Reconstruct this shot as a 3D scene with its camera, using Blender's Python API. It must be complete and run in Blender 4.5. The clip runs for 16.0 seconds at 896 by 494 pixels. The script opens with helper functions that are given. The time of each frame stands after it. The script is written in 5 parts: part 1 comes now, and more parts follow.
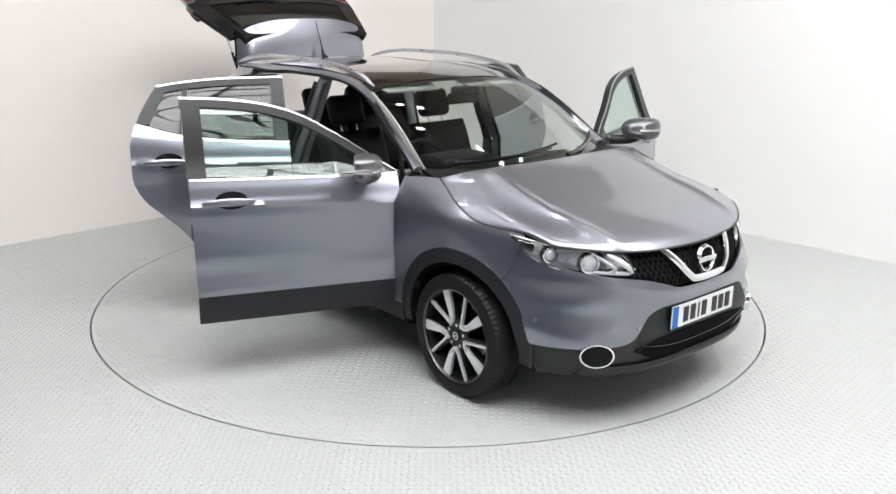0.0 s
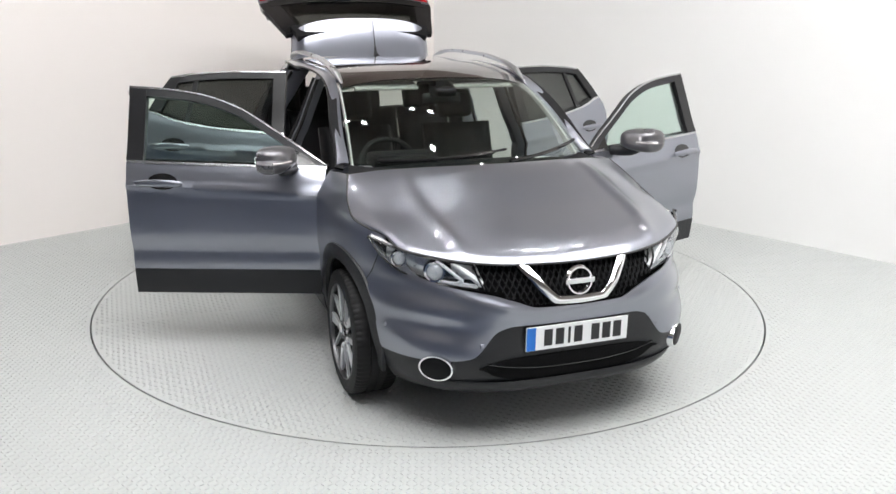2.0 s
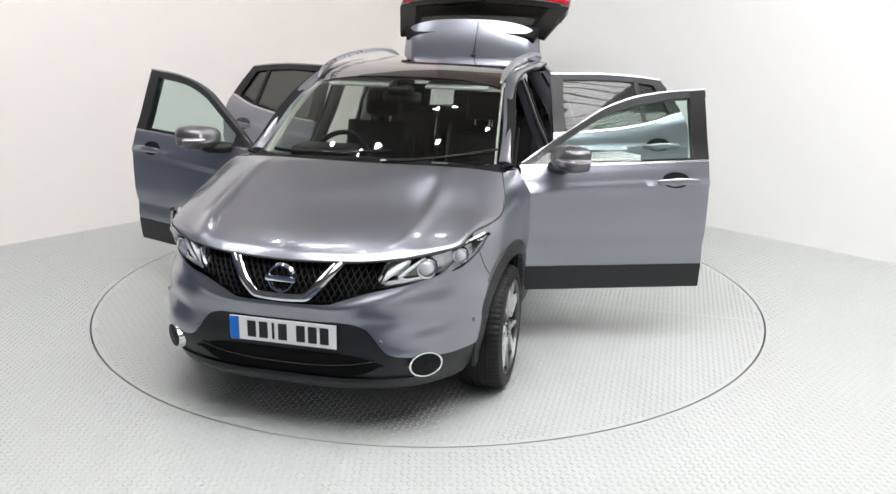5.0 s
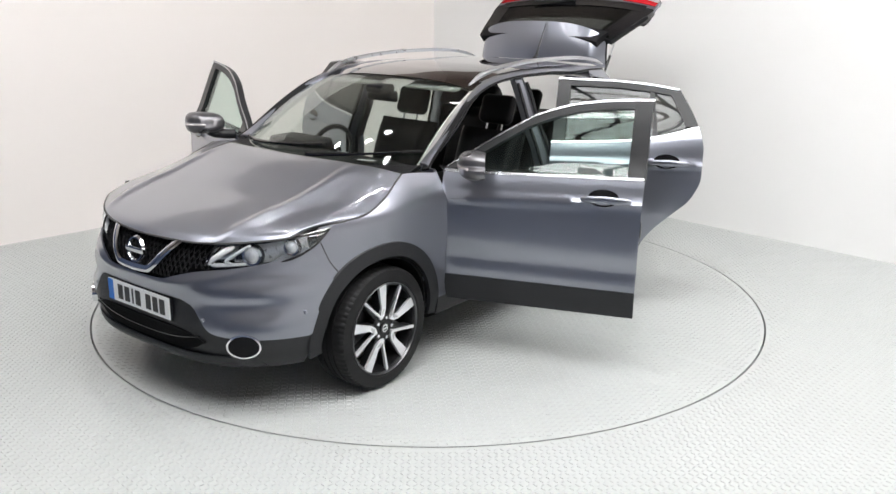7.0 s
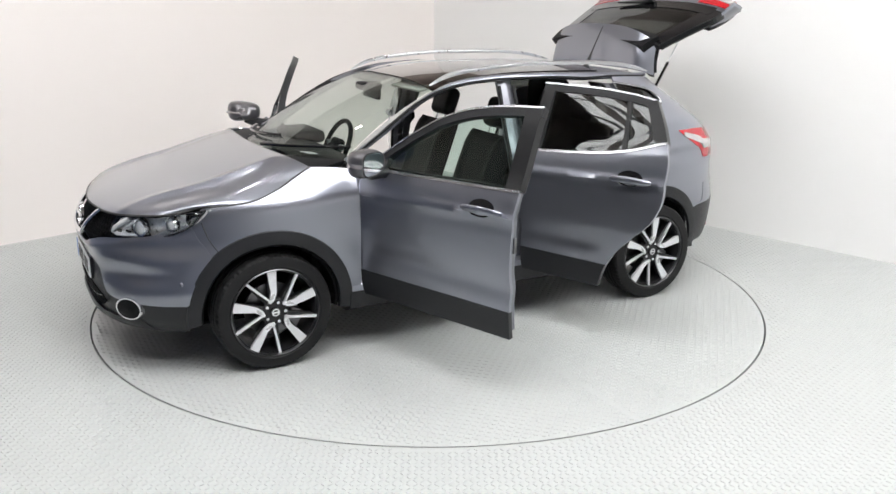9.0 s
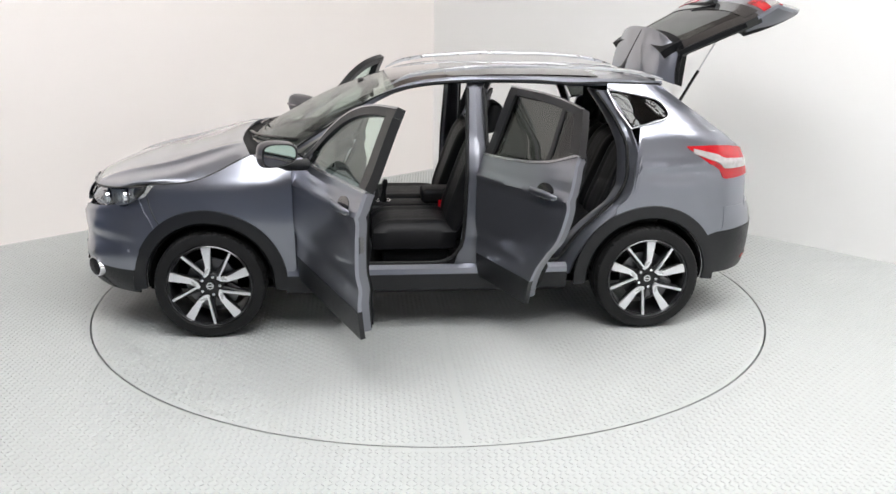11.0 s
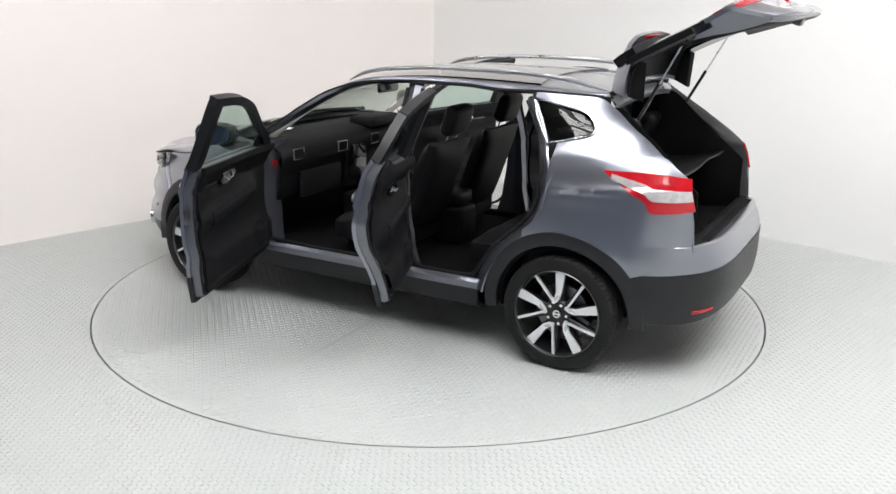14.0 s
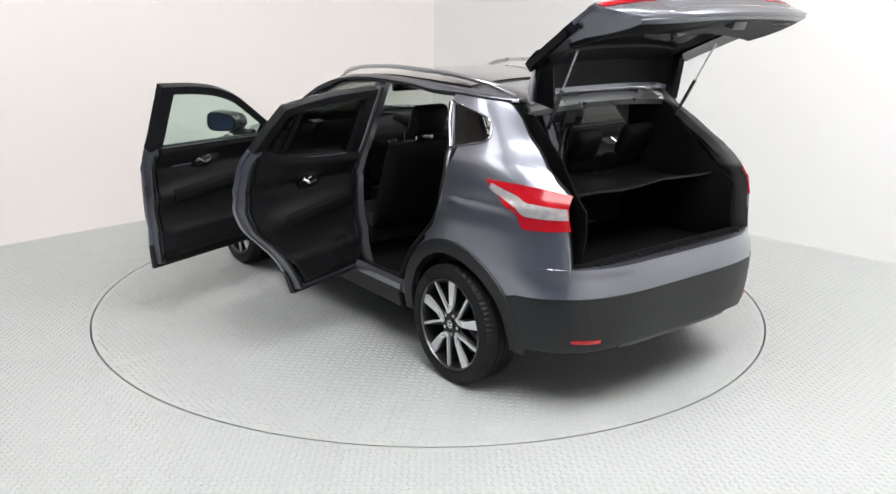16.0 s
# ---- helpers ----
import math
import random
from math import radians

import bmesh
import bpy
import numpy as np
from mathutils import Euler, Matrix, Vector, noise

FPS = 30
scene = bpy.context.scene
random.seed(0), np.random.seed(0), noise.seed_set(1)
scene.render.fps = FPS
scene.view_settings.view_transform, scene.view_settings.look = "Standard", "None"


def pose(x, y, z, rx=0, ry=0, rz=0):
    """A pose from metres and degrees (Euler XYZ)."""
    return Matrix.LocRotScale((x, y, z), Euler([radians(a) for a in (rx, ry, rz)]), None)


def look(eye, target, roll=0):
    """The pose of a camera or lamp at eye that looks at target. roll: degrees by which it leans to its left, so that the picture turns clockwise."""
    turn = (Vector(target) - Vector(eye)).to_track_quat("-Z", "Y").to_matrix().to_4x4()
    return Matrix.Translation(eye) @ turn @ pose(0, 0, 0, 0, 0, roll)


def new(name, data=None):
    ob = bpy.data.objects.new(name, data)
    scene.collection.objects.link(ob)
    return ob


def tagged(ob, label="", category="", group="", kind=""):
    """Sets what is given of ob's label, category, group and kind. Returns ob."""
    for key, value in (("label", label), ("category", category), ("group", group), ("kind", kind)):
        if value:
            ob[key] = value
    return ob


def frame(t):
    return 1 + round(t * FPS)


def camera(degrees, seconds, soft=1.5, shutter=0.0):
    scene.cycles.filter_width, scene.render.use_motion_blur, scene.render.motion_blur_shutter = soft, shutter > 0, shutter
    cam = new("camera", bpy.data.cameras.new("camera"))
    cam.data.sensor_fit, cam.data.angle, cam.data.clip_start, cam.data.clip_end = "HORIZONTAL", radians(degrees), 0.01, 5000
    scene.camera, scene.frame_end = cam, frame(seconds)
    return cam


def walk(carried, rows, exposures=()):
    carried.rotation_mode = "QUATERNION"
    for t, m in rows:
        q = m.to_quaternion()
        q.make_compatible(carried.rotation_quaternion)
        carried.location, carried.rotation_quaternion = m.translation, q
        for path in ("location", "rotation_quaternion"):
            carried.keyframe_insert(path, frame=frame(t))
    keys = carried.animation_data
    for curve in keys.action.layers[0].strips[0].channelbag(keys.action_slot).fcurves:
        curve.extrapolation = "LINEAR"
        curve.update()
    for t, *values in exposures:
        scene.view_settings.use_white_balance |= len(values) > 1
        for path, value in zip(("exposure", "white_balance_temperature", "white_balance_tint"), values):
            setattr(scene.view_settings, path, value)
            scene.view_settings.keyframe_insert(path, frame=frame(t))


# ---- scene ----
# A grey car on a turntable before two white studio walls; the camera stands still.
cam = camera(54.36, 16.0)
EYE = (0.0, -5.817, 2.004)
STAND = look(EYE, (0.117, -0.0576, 0.327), 0.71)
walk(cam, [(0.0, STAND), (16.0, STAND)])

# ---- light ----
world = bpy.data.worlds.new("world")
scene.world = world
world.use_nodes = True
world.node_tree.nodes["Background"].inputs[0].default_value = (0.8, 0.85, 0.9, 1)
world.node_tree.nodes["Background"].inputs[1].default_value = 0.3
scene.view_settings.exposure = 0.0

CEIL = 5.2


# ---- materials ----
def mat(name, colour, rough=0.5, metal=0.0, coat=0.0, vary=0.12, scale=6.0, bump=0.0, bump_scale=80.0, spec=0.5, rough_vary=0.1):
    """A surface with slow stains, fine grain and relief."""
    m = bpy.data.materials.new(name)
    m.use_nodes = True
    nt = m.node_tree
    b = nt.nodes["Principled BSDF"]
    b.inputs["Roughness"].default_value = rough
    b.inputs["Metallic"].default_value = metal
    b.inputs["Coat Weight"].default_value = coat
    b.inputs["Coat Roughness"].default_value = 0.04
    b.inputs["Specular IOR Level"].default_value = spec
    co = nt.nodes.new("ShaderNodeTexCoord")
    big = nt.nodes.new("ShaderNodeTexNoise")
    big.inputs["Scale"].default_value = scale
    big.inputs["Detail"].default_value = 5
    nt.links.new(co.outputs["Object"], big.inputs["Vector"])
    ramp = nt.nodes.new("ShaderNodeMix")
    ramp.data_type = "RGBA"
    lo = [c * (1 - vary) for c in colour]
    hi = [min(1, c * (1 + vary)) for c in colour]
    ramp.inputs["A"].default_value = (*lo, 1)
    ramp.inputs["B"].default_value = (*hi, 1)
    nt.links.new(big.outputs["Fac"], ramp.inputs["Factor"])
    nt.links.new(ramp.outputs["Result"], b.inputs["Base Color"])
    if rough_vary:
        mr = nt.nodes.new("ShaderNodeMapRange")
        mr.inputs["To Min"].default_value = max(0.02, rough - rough_vary * rough)
        mr.inputs["To Max"].default_value = min(1, rough + rough_vary * rough)
        nt.links.new(big.outputs["Fac"], mr.inputs["Value"])
        nt.links.new(mr.outputs["Result"], b.inputs["Roughness"])
    if bump:
        fine = nt.nodes.new("ShaderNodeTexNoise")
        fine.inputs["Scale"].default_value = bump_scale
        fine.inputs["Detail"].default_value = 3
        nt.links.new(co.outputs["Object"], fine.inputs["Vector"])
        bp = nt.nodes.new("ShaderNodeBump")
        bp.inputs["Strength"].default_value = bump
        bp.inputs["Distance"].default_value = 0.002
        nt.links.new(fine.outputs["Fac"], bp.inputs["Height"])
        nt.links.new(bp.outputs["Normal"], b.inputs["Normal"])
    return m


def glass_mat(name, tint, gloss_rough=0.0):
    """A thin pane: tinted see-through with a Fresnel gloss."""
    m = bpy.data.materials.new(name)
    m.use_nodes = True
    nt = m.node_tree
    nt.nodes.remove(nt.nodes["Principled BSDF"])
    out = nt.nodes["Material Output"]
    tr = nt.nodes.new("ShaderNodeBsdfTransparent")
    tr.inputs[0].default_value = (*tint, 1)
    gl = nt.nodes.new("ShaderNodeBsdfGlossy")
    gl.inputs["Roughness"].default_value = gloss_rough
    lw = nt.nodes.new("ShaderNodeLayerWeight")
    lw.inputs[0].default_value = 0.5
    pw = nt.nodes.new("ShaderNodeMath")
    pw.operation = "POWER"
    pw.inputs[1].default_value = 4.0
    nt.links.new(lw.outputs["Facing"], pw.inputs[0])
    fr = nt.nodes.new("ShaderNodeMapRange")
    fr.inputs["To Min"].default_value = 0.045
    fr.inputs["To Max"].default_value = 0.75
    nt.links.new(pw.outputs[0], fr.inputs["Value"])
    mx = nt.nodes.new("ShaderNodeMixShader")
    nt.links.new(fr.outputs[0], mx.inputs[0])
    nt.links.new(tr.outputs[0], mx.inputs[1])
    nt.links.new(gl.outputs[0], mx.inputs[2])
    nt.links.new(mx.outputs[0], out.inputs[0])
    return m


def glow_mat(name, colour, strength):
    m = bpy.data.materials.new(name)
    m.use_nodes = True
    b = m.node_tree.nodes["Principled BSDF"]
    b.inputs["Base Color"].default_value = (0.8, 0.8, 0.8, 1)
    b.inputs["Emission Color"].default_value = (*colour, 1)
    b.inputs["Emission Strength"].default_value = strength
    return m


PAINT = mat("grey_metallic_paint", (0.258, 0.267, 0.310), 0.30, 0.85, 1.0, 0.02, 2.0)
PAINT.node_tree.nodes["Principled BSDF"].inputs["Coat Roughness"].default_value = 0.03
PILLAR = mat("satin_black_film", (0.011, 0.011, 0.012), 0.32, 0, 0, 0.2, 9, 0, 80, 0.35)
BLACK = mat("black_cladding", (0.0115, 0.012, 0.014), 0.42, 0, 0, 0.2, 9, 0.25, 700.0, 0.42)
GLOSSBLACK = mat("gloss_black", (0.008, 0.008, 0.009), 0.12, 0, 0.5, 0.2, 9)
CABIN = mat("black_cabin_plastic", (0.006, 0.006, 0.007), 0.55, 0, 0, 0.25, 8, 0.3, 500.0, 0.18)
LEATHER = mat("black_leather", (0.006, 0.006, 0.007), 0.48, 0, 0, 0.25, 10, 0.5, 260.0, 0.2)
CARPET = mat("black_carpet", (0.006, 0.006, 0.0065), 0.95, 0, 0, 0.3, 20, 0.8, 600.0, 0.1)
LINER = mat("pale_headliner", (0.45, 0.44, 0.42), 0.9, 0, 0, 0.1, 8, 0.3, 400.0)
RUBBER = mat("tyre_rubber", (0.008, 0.008, 0.0085), 0.6, 0, 0, 0.25, 12, 0.4, 150.0, 0.3)
SILVER = mat("machined_alloy", (0.74, 0.75, 0.77), 0.28, 0.45, 0.3, 0.05, 12)
CHROME = mat("chrome", (0.82, 0.83, 0.85), 0.07, 1.0, 0, 0.03, 10)
SATIN = mat("satin_aluminium", (0.58, 0.59, 0.61), 0.28, 0.9, 0, 0.05, 14)
TRIM = mat("bright_trim", (0.50, 0.51, 0.53), 0.24, 0.95, 0, 0.05, 14)
STEEL = mat("brake_steel", (0.16, 0.16, 0.165), 0.35, 1.0, 0, 0.2, 20)
RED = mat("red_lens", (0.42, 0.007, 0.014), 0.16, 0, 0.5, 0.25, 30)
CLEARLENS = mat("white_lens", (0.50, 0.47, 0.47), 0.16, 0.3, 0.5, 0.45, 34)
# the body paint again, darkened for the shade inside door and gate openings
SHADEPAINT = mat("shaded_body_paint", (0.17, 0.175, 0.20), 0.34, 0.7, 0.5, 0.05, 4.0)
# grey cap paint, made darker than the body to hold down its highlights
MIRRORCAP = mat("darkened_cap_paint", (0.14, 0.137, 0.145), 0.28, 0.7, 0.25, 0.03, 6.0)
PLATEWHITE = mat("plate_white", (0.8, 0.81, 0.82), 0.35, 0, 0, 0.03, 10)
PLATEBLUE = mat("plate_blue", (0.01, 0.16, 0.6), 0.35, 0, 0, 0.05, 10)
INK = mat("plate_ink", (0.01, 0.01, 0.012), 0.4, 0, 0, 0.05, 10)
MIRROR = mat("mirror_glass", (0.85, 0.86, 0.87), 0.02, 1.0, 0, 0.01, 10, rough_vary=0)
WINDOW = glass_mat("green_window_glass", (0.83, 0.92, 0.88))
WINDSCREEN = glass_mat("windscreen_glass", (0.83, 0.88, 0.85))
PRIVACY = glass_mat("privacy_glass", (0.30, 0.31, 0.30))
ROOFGLASS = mat("dark_roof_glass", (0.02, 0.014, 0.012), 0.05, 0, 1.0, 0.1, 5)
LAMPGLASS = glass_mat("lamp_cover", (0.93, 0.94, 0.95))
WALLWARM = mat("warm_white_wall_paint", (0.865, 0.815, 0.785), 0.8, 0, 0, 0.02, 0.6, 0.08, 120.0)
WALLCOOL = mat("white_wall_paint", (0.835, 0.83, 0.82), 0.8, 0, 0, 0.02, 0.6, 0.08, 120.0)
WALLGREY = mat("grey_wall_paint", (0.045, 0.065, 0.12), 0.8, 0, 0, 0.1, 0.5, 0.1, 100.0)
CEILMAT = mat("brown_roof_lining", (0.27, 0.24, 0.22), 0.8, 0, 0, 0.2, 0.7, 0.1, 60.0)
FLOORMAT = mat("pale_painted_tread_plate", (0.430, 0.446, 0.437), 0.34, 0, 0, 0.035, 1.1, 0.10, 60.0)
SEAMMAT = mat("grey_joint", (0.42, 0.43, 0.42), 0.6)
DARKFLOOR = mat("dark_workshop_floor", (0.028, 0.042, 0.08), 0.6, 0, 0, 0.2, 0.8, 0.1, 40.0)
GAPMAT = mat("dark_gap", (0.05, 0.05, 0.05), 0.8)


# ---- building helpers ----
def spl(*pts):
    """A smooth function through (t, value) pairs."""
    pts = sorted(pts)
    xs = np.array([a for a, _ in pts], float)
    ys = np.array([c for _, c in pts], float)
    d = np.diff(ys) / np.diff(xs)
    m = np.zeros(len(xs))
    m[0], m[-1] = d[0], d[-1]
    for k in range(1, len(xs) - 1):
        m[k] = 0 if d[k - 1] * d[k] <= 0 else 2 * d[k - 1] * d[k] / (d[k - 1] + d[k])

    def at(t):
        t = np.clip(t, xs[0], xs[-1])
        k = np.clip(np.searchsorted(xs, t) - 1, 0, len(xs) - 2)
        h = xs[k + 1] - xs[k]
        s = (t - xs[k]) / h
        return ((1 + 2 * s) * (1 - s) ** 2 * ys[k] + s * (1 - s) ** 2 * h * m[k]
                + s * s * (3 - 2 * s) * ys[k + 1] + s * s * (s - 1) * h * m[k + 1])
    return at


def path(*pts):
    """A smooth curve through points, from 0 to 1 by length."""
    p = np.array(pts, float)
    s = np.concatenate([[0], np.cumsum(np.linalg.norm(np.diff(p, axis=0), axis=1))])
    s /= s[-1]
    fs = [spl(*zip(s, p[:, k])) for k in range(p.shape[1])]
    return lambda t: np.stack([f(np.asarray(t, float)) for f in fs], -1)


class Geo:
    """Vertices and faces of one mesh."""

    def __init__(self):
        self.v, self.f = [], []

    def add(self, v, f, m=None):
        n = len(self.v)
        self.v += [tuple(m @ Vector(p)) if m is not None else tuple(p) for p in v]
        self.f += [tuple(k + n for k in q) for q in f]
        return self


def sheet(grid, thick, out, closed_u=False):
    """A curved panel with thickness from a grid of points; out: a direction that leads outside."""
    g = np.asarray(grid, float)
    n, m = g.shape[:2]
    du = np.gradient(g, axis=0)
    dv = np.gradient(g, axis=1)
    nn = np.cross(du, dv)
    ln = np.linalg.norm(nn, axis=2, keepdims=True)
    nn = nn / np.maximum(ln, 1e-9)
    flip = (nn * np.asarray(out, float)).sum() < 0
    if flip:
        nn = -nn
    inner = g - nn * thick
    v = [tuple(p) for p in g.reshape(-1, 3)] + [tuple(p) for p in inner.reshape(-1, 3)]
    k = n * m
    f = []
    idx = lambda a, b: a * m + b
    for a in range(n - 1):
        for b in range(m - 1):
            q = (idx(a, b), idx(a + 1, b), idx(a + 1, b + 1), idx(a, b + 1))
            f.append(q[::-1] if flip else q)
            w = tuple(x + k for x in q)
            f.append(w if flip else w[::-1])
    rim = [(idx(a, 0), idx(a + 1, 0)) for a in range(n - 1)] + [(idx(n - 1, b), idx(n - 1, b + 1)) for b in range(m - 1)] \
        + [(idx(a + 1, m - 1), idx(a, m - 1)) for a in range(n - 2, -1, -1)] + [(idx(0, b + 1), idx(0, b)) for b in range(m - 2, -1, -1)]
    for a, b in rim:
        q = (a, a + k, b + k, b)
        f.append(q[::-1] if flip else q)
    return v, f


def mirror_grid(grid, s):
    g = np.array(grid, float)
    g[..., 1] *= s
    return g


def tube(pts, r, n=10, cap=True):
    p = [Vector(q) for q in pts]
    v, f = [], []
    rs = r if isinstance(r, (list, tuple)) else [r] * len(p)
    up = Vector((0.13, 0.31, 0.94))
    for i, c in enumerate(p):
        d = (p[min(i + 1, len(p) - 1)] - p[max(i - 1, 0)]).normalized()
        a = d.cross(up).normalized()
        b = d.cross(a)
        for k in range(n):
            t = 2 * math.pi * k / n
            v.append(tuple(c + rs[i] * (a * math.cos(t) + b * math.sin(t))))
    for i in range(len(p) - 1):
        for k in range(n):
            f.append((i * n + k, i * n + (k + 1) % n, (i + 1) * n + (k + 1) % n, (i + 1) * n + k))
    if cap:
        f.append(tuple(range(n))[::-1])
        f.append(tuple((len(p) - 1) * n + k for k in range(n)))
    return v, f


def ring_lathe(profile, n=48, a0=0.0, a1=2 * math.pi):
    """Turn a closed (r, y) profile about the y axis."""
    v, f = [], []
    m = len(profile)
    full = abs(a1 - a0 - 2 * math.pi) < 1e-6
    cnt = n if full else n + 1
    for k in range(cnt):
        t = a0 + (a1 - a0) * k / n
        for r, y in profile:
            v.append((r * math.cos(t), y, r * math.sin(t)))
    for k in range(n):
        k2 = (k + 1) % cnt
        for j in range(m):
            j2 = (j + 1) % m
            f.append((k * m + j, k * m + j2, k2 * m + j2, k2 * m + j))
    if not full:
        f.append(tuple(range(m)))
        f.append(tuple(n * m + j for j in range(m))[::-1])
    return v, f


def block(x0, x1, y0, y1, z0, z1, bevel=0.01, seg=2):
    bm = bmesh.new()
    bmesh.ops.create_cube(bm, size=1)
    for q in bm.verts:
        q.co = ((x0 + x1) / 2 + q.co.x * (x1 - x0), (y0 + y1) / 2 + q.co.y * (y1 - y0), (z0 + z1) / 2 + q.co.z * (z1 - z0))
    if bevel:
        bmesh.ops.bevel(bm, geom=bm.edges[:], offset=bevel, segments=seg, affect="EDGES", profile=0.5)
    bm.verts.index_update()
    v = [tuple(q.co) for q in bm.verts]
    f = [tuple(q.index for q in p.verts) for p in bm.faces]
    bm.free()
    return v, f


def prism(poly, d0, d1, plane):
    """An extruded polygon: plane(a, b, d) puts its points in space."""
    n = len(poly)
    v = [plane(a, b, d0) for a, b in poly] + [plane(a, b, d1) for a, b in poly]
    f = [tuple(range(n))[::-1], tuple(range(n, 2 * n))] + [(k, (k + 1) % n, (k + 1) % n + n, k + n) for k in range(n)]
    return v, f


def mesh_of(name, v, f, material, angle=35, subsurf=False):
    me = bpy.data.meshes.new(name)
    me.from_pydata(v, [], f)
    bm = bmesh.new()
    bm.from_mesh(me)
    bmesh.ops.remove_doubles(bm, verts=bm.verts, dist=1e-5)
    bmesh.ops.recalc_face_normals(bm, faces=bm.faces)
    bm.to_mesh(me)
    bm.free()
    for p in me.polygons:
        p.use_smooth = True
    me.set_sharp_from_angle(angle=radians(angle))
    me.materials.append(material)
    return me


def part(name, vf, material, parent, label="", angle=35):
    """One mesh object under a thing or a part."""
    ob = new(name, mesh_of(name, vf[0], vf[1], material, angle))
    ob.parent = parent
    if label:
        tagged(ob, label)
    return ob


def thing(name, label, category, group="", kind=""):
    return tagged(new(name), label, category, group, kind)


def structure(name, vf, material, label, category):
    ob = new(name, mesh_of(name, vf[0], vf[1], material))
    return tagged(ob, label, category, "", "structure")

# ---- the room ----
RT = 2.227
CORNER = Vector((0.017, 4.39, 0))
DL = Vector((-0.7199, -0.6940, 0))
DR = Vector((0.6976, -0.7165, 0))
SIDE = 11.5


def wall_slab(name, a, b, z0, z1, thick, out, material, label):
    """A wall from a to b, thickened outward."""
    o = Vector(out) * thick
    v = [(*(p + q)[:2], z) for z in (z0, z1) for p, q in ((a, Vector()), (b, Vector()), (b, o), (a, o))]
    f = [(0, 1, 2, 3), (4, 5, 6, 7), (0, 1, 5, 4), (1, 2, 6, 5), (2, 3, 7, 6), (3, 0, 4, 7)]
    return structure(name, (v, f), material, label, "wall")


PL, PR = CORNER + DL * SIDE, CORNER + DR * SIDE
PN = PL + DR * SIDE
NL = Vector((-DL.y, DL.x, 0)) if (-DL.y * 0 + DL.x * 1) > 0 else Vector((DL.y, -DL.x, 0))
NR = Vector((-DR.y, DR.x, 0)) if DR.x > 0 else Vector((DR.y, -DR.x, 0))
WH = 3.1
PM = CORNER + DL * 6.0
wall_slab("wall_north_west", CORNER, PM, 0, WH, 0.15, NL, WALLWARM, "plain white painted studio wall")
wall_slab("wall_west", PM, PL, 0, WH, 0.15, NL, WALLGREY, "dark blue-grey wall beside the white studio panels")
wall_slab("wall_north_east", CORNER, PR, 0, WH, 0.15, NR, WALLCOOL, "plain white painted studio wall")
wall_slab("wall_south_west", PL, PN, 0, WH, 0.15, -NR, WALLGREY, "plain grey wall behind the camera")
wall_slab("wall_south_east", PR, PN, 0, WH, 0.15, -NL, WALLCOOL, "plain white wall behind the camera")
for nm, a, b, o in (("upper_wall_north_west", CORNER, PL, NL), ("upper_wall_north_east", CORNER, PR, NR), ("upper_wall_south_west", PL, PN, -NR), ("upper_wall_south_east", PR, PN, -NL)):
    wall_slab(nm, a, b, WH, CEIL, 0.15, o, CEILMAT, "brown wall above the white studio panels")


def annulus(r0, z0, z1, n=160):
    """The floor round the turntable's pit."""
    v, f = [], []
    edge = [CORNER, PL, PN, PR]
    for k in range(n):
        t = 2 * math.pi * k / n
        d = Vector((math.cos(t), math.sin(t), 0))
        best = 30
        for i in range(4):
            a, b = edge[i], edge[(i + 1) % 4]
            e = b - a
            den = d.x * e.y - d.y * e.x
            if abs(den) > 1e-9:
                s = (a.x * e.y - a.y * e.x) / den
                u = (a.x * d.y - a.y * d.x) / den
                if s > 0 and -1e-6 <= u <= 1 + 1e-6:
                    best = min(best, s)
        far = d * (best + 0.1)
        near = d * r0
        v += [(near.x, near.y, z1), (far.x, far.y, z1), (near.x, near.y, z0), (far.x, far.y, z0)]
    for k in range(n):
        a, b = 4 * k, 4 * ((k + 1) % n)
        f += [(a, a + 1, b + 1, b), (a + 2, b + 2, b + 3, a + 3), (a, b, b + 2, a + 2), (a + 1, a + 3, b + 3, b + 1)]
    return v, f


floor = structure("floor", annulus(RT + 0.005, -0.12, 0.0), FLOORMAT, "pale grey painted tread plate floor", "floor")
pit = structure("pit_bottom", ring_lathe([(0.0005, -0.13), (RT + 0.2, -0.13), (RT + 0.2, -0.16), (0.0005, -0.16)], 64), GAPMAT, "dark pit under the turntable", "floor")
pit.matrix_world = pose(0, 0, 0, 90, 0, 0) @ pose(0, 0, 0)


def lozenges(test, step, seed):
    """Raised lozenges of tread plate in a basket pattern, over the spots that pass the test."""
    rng = np.random.RandomState(seed)
    v, f = [], []
    L, Wd2, h = 0.0148, 0.0054, 0.0036
    n = int(4.2 / step)
    for i in range(-n, n + 1):
        for j in range(-n, n + 1):
            x, y = i * step, j * step
            if not test(x, y):
                continue
            a = 0.785 if (i + j) % 2 else -0.785
            c, s = math.cos(a), math.sin(a)
            k = len(v)
            for px, py, pz in ((-L, 0, 0), (0, -Wd2, 0), (L, 0, 0), (0, Wd2, 0), (-L * 0.45, 0, h), (L * 0.45, 0, h)):
                v.append((x + c * px - s * py, y + s * px + c * py, pz))
            f += [(k, k + 1, k + 4), (k + 1, k + 2, k + 5), (k + 1, k + 5, k + 4), (k + 2, k + 3, k + 5), (k + 3, k, k + 4), (k + 3, k + 4, k + 5)]
    me = bpy.data.meshes.new("tread")
    me.from_pydata(v, [], f)
    me.materials.append(FLOORMAT)
    return me


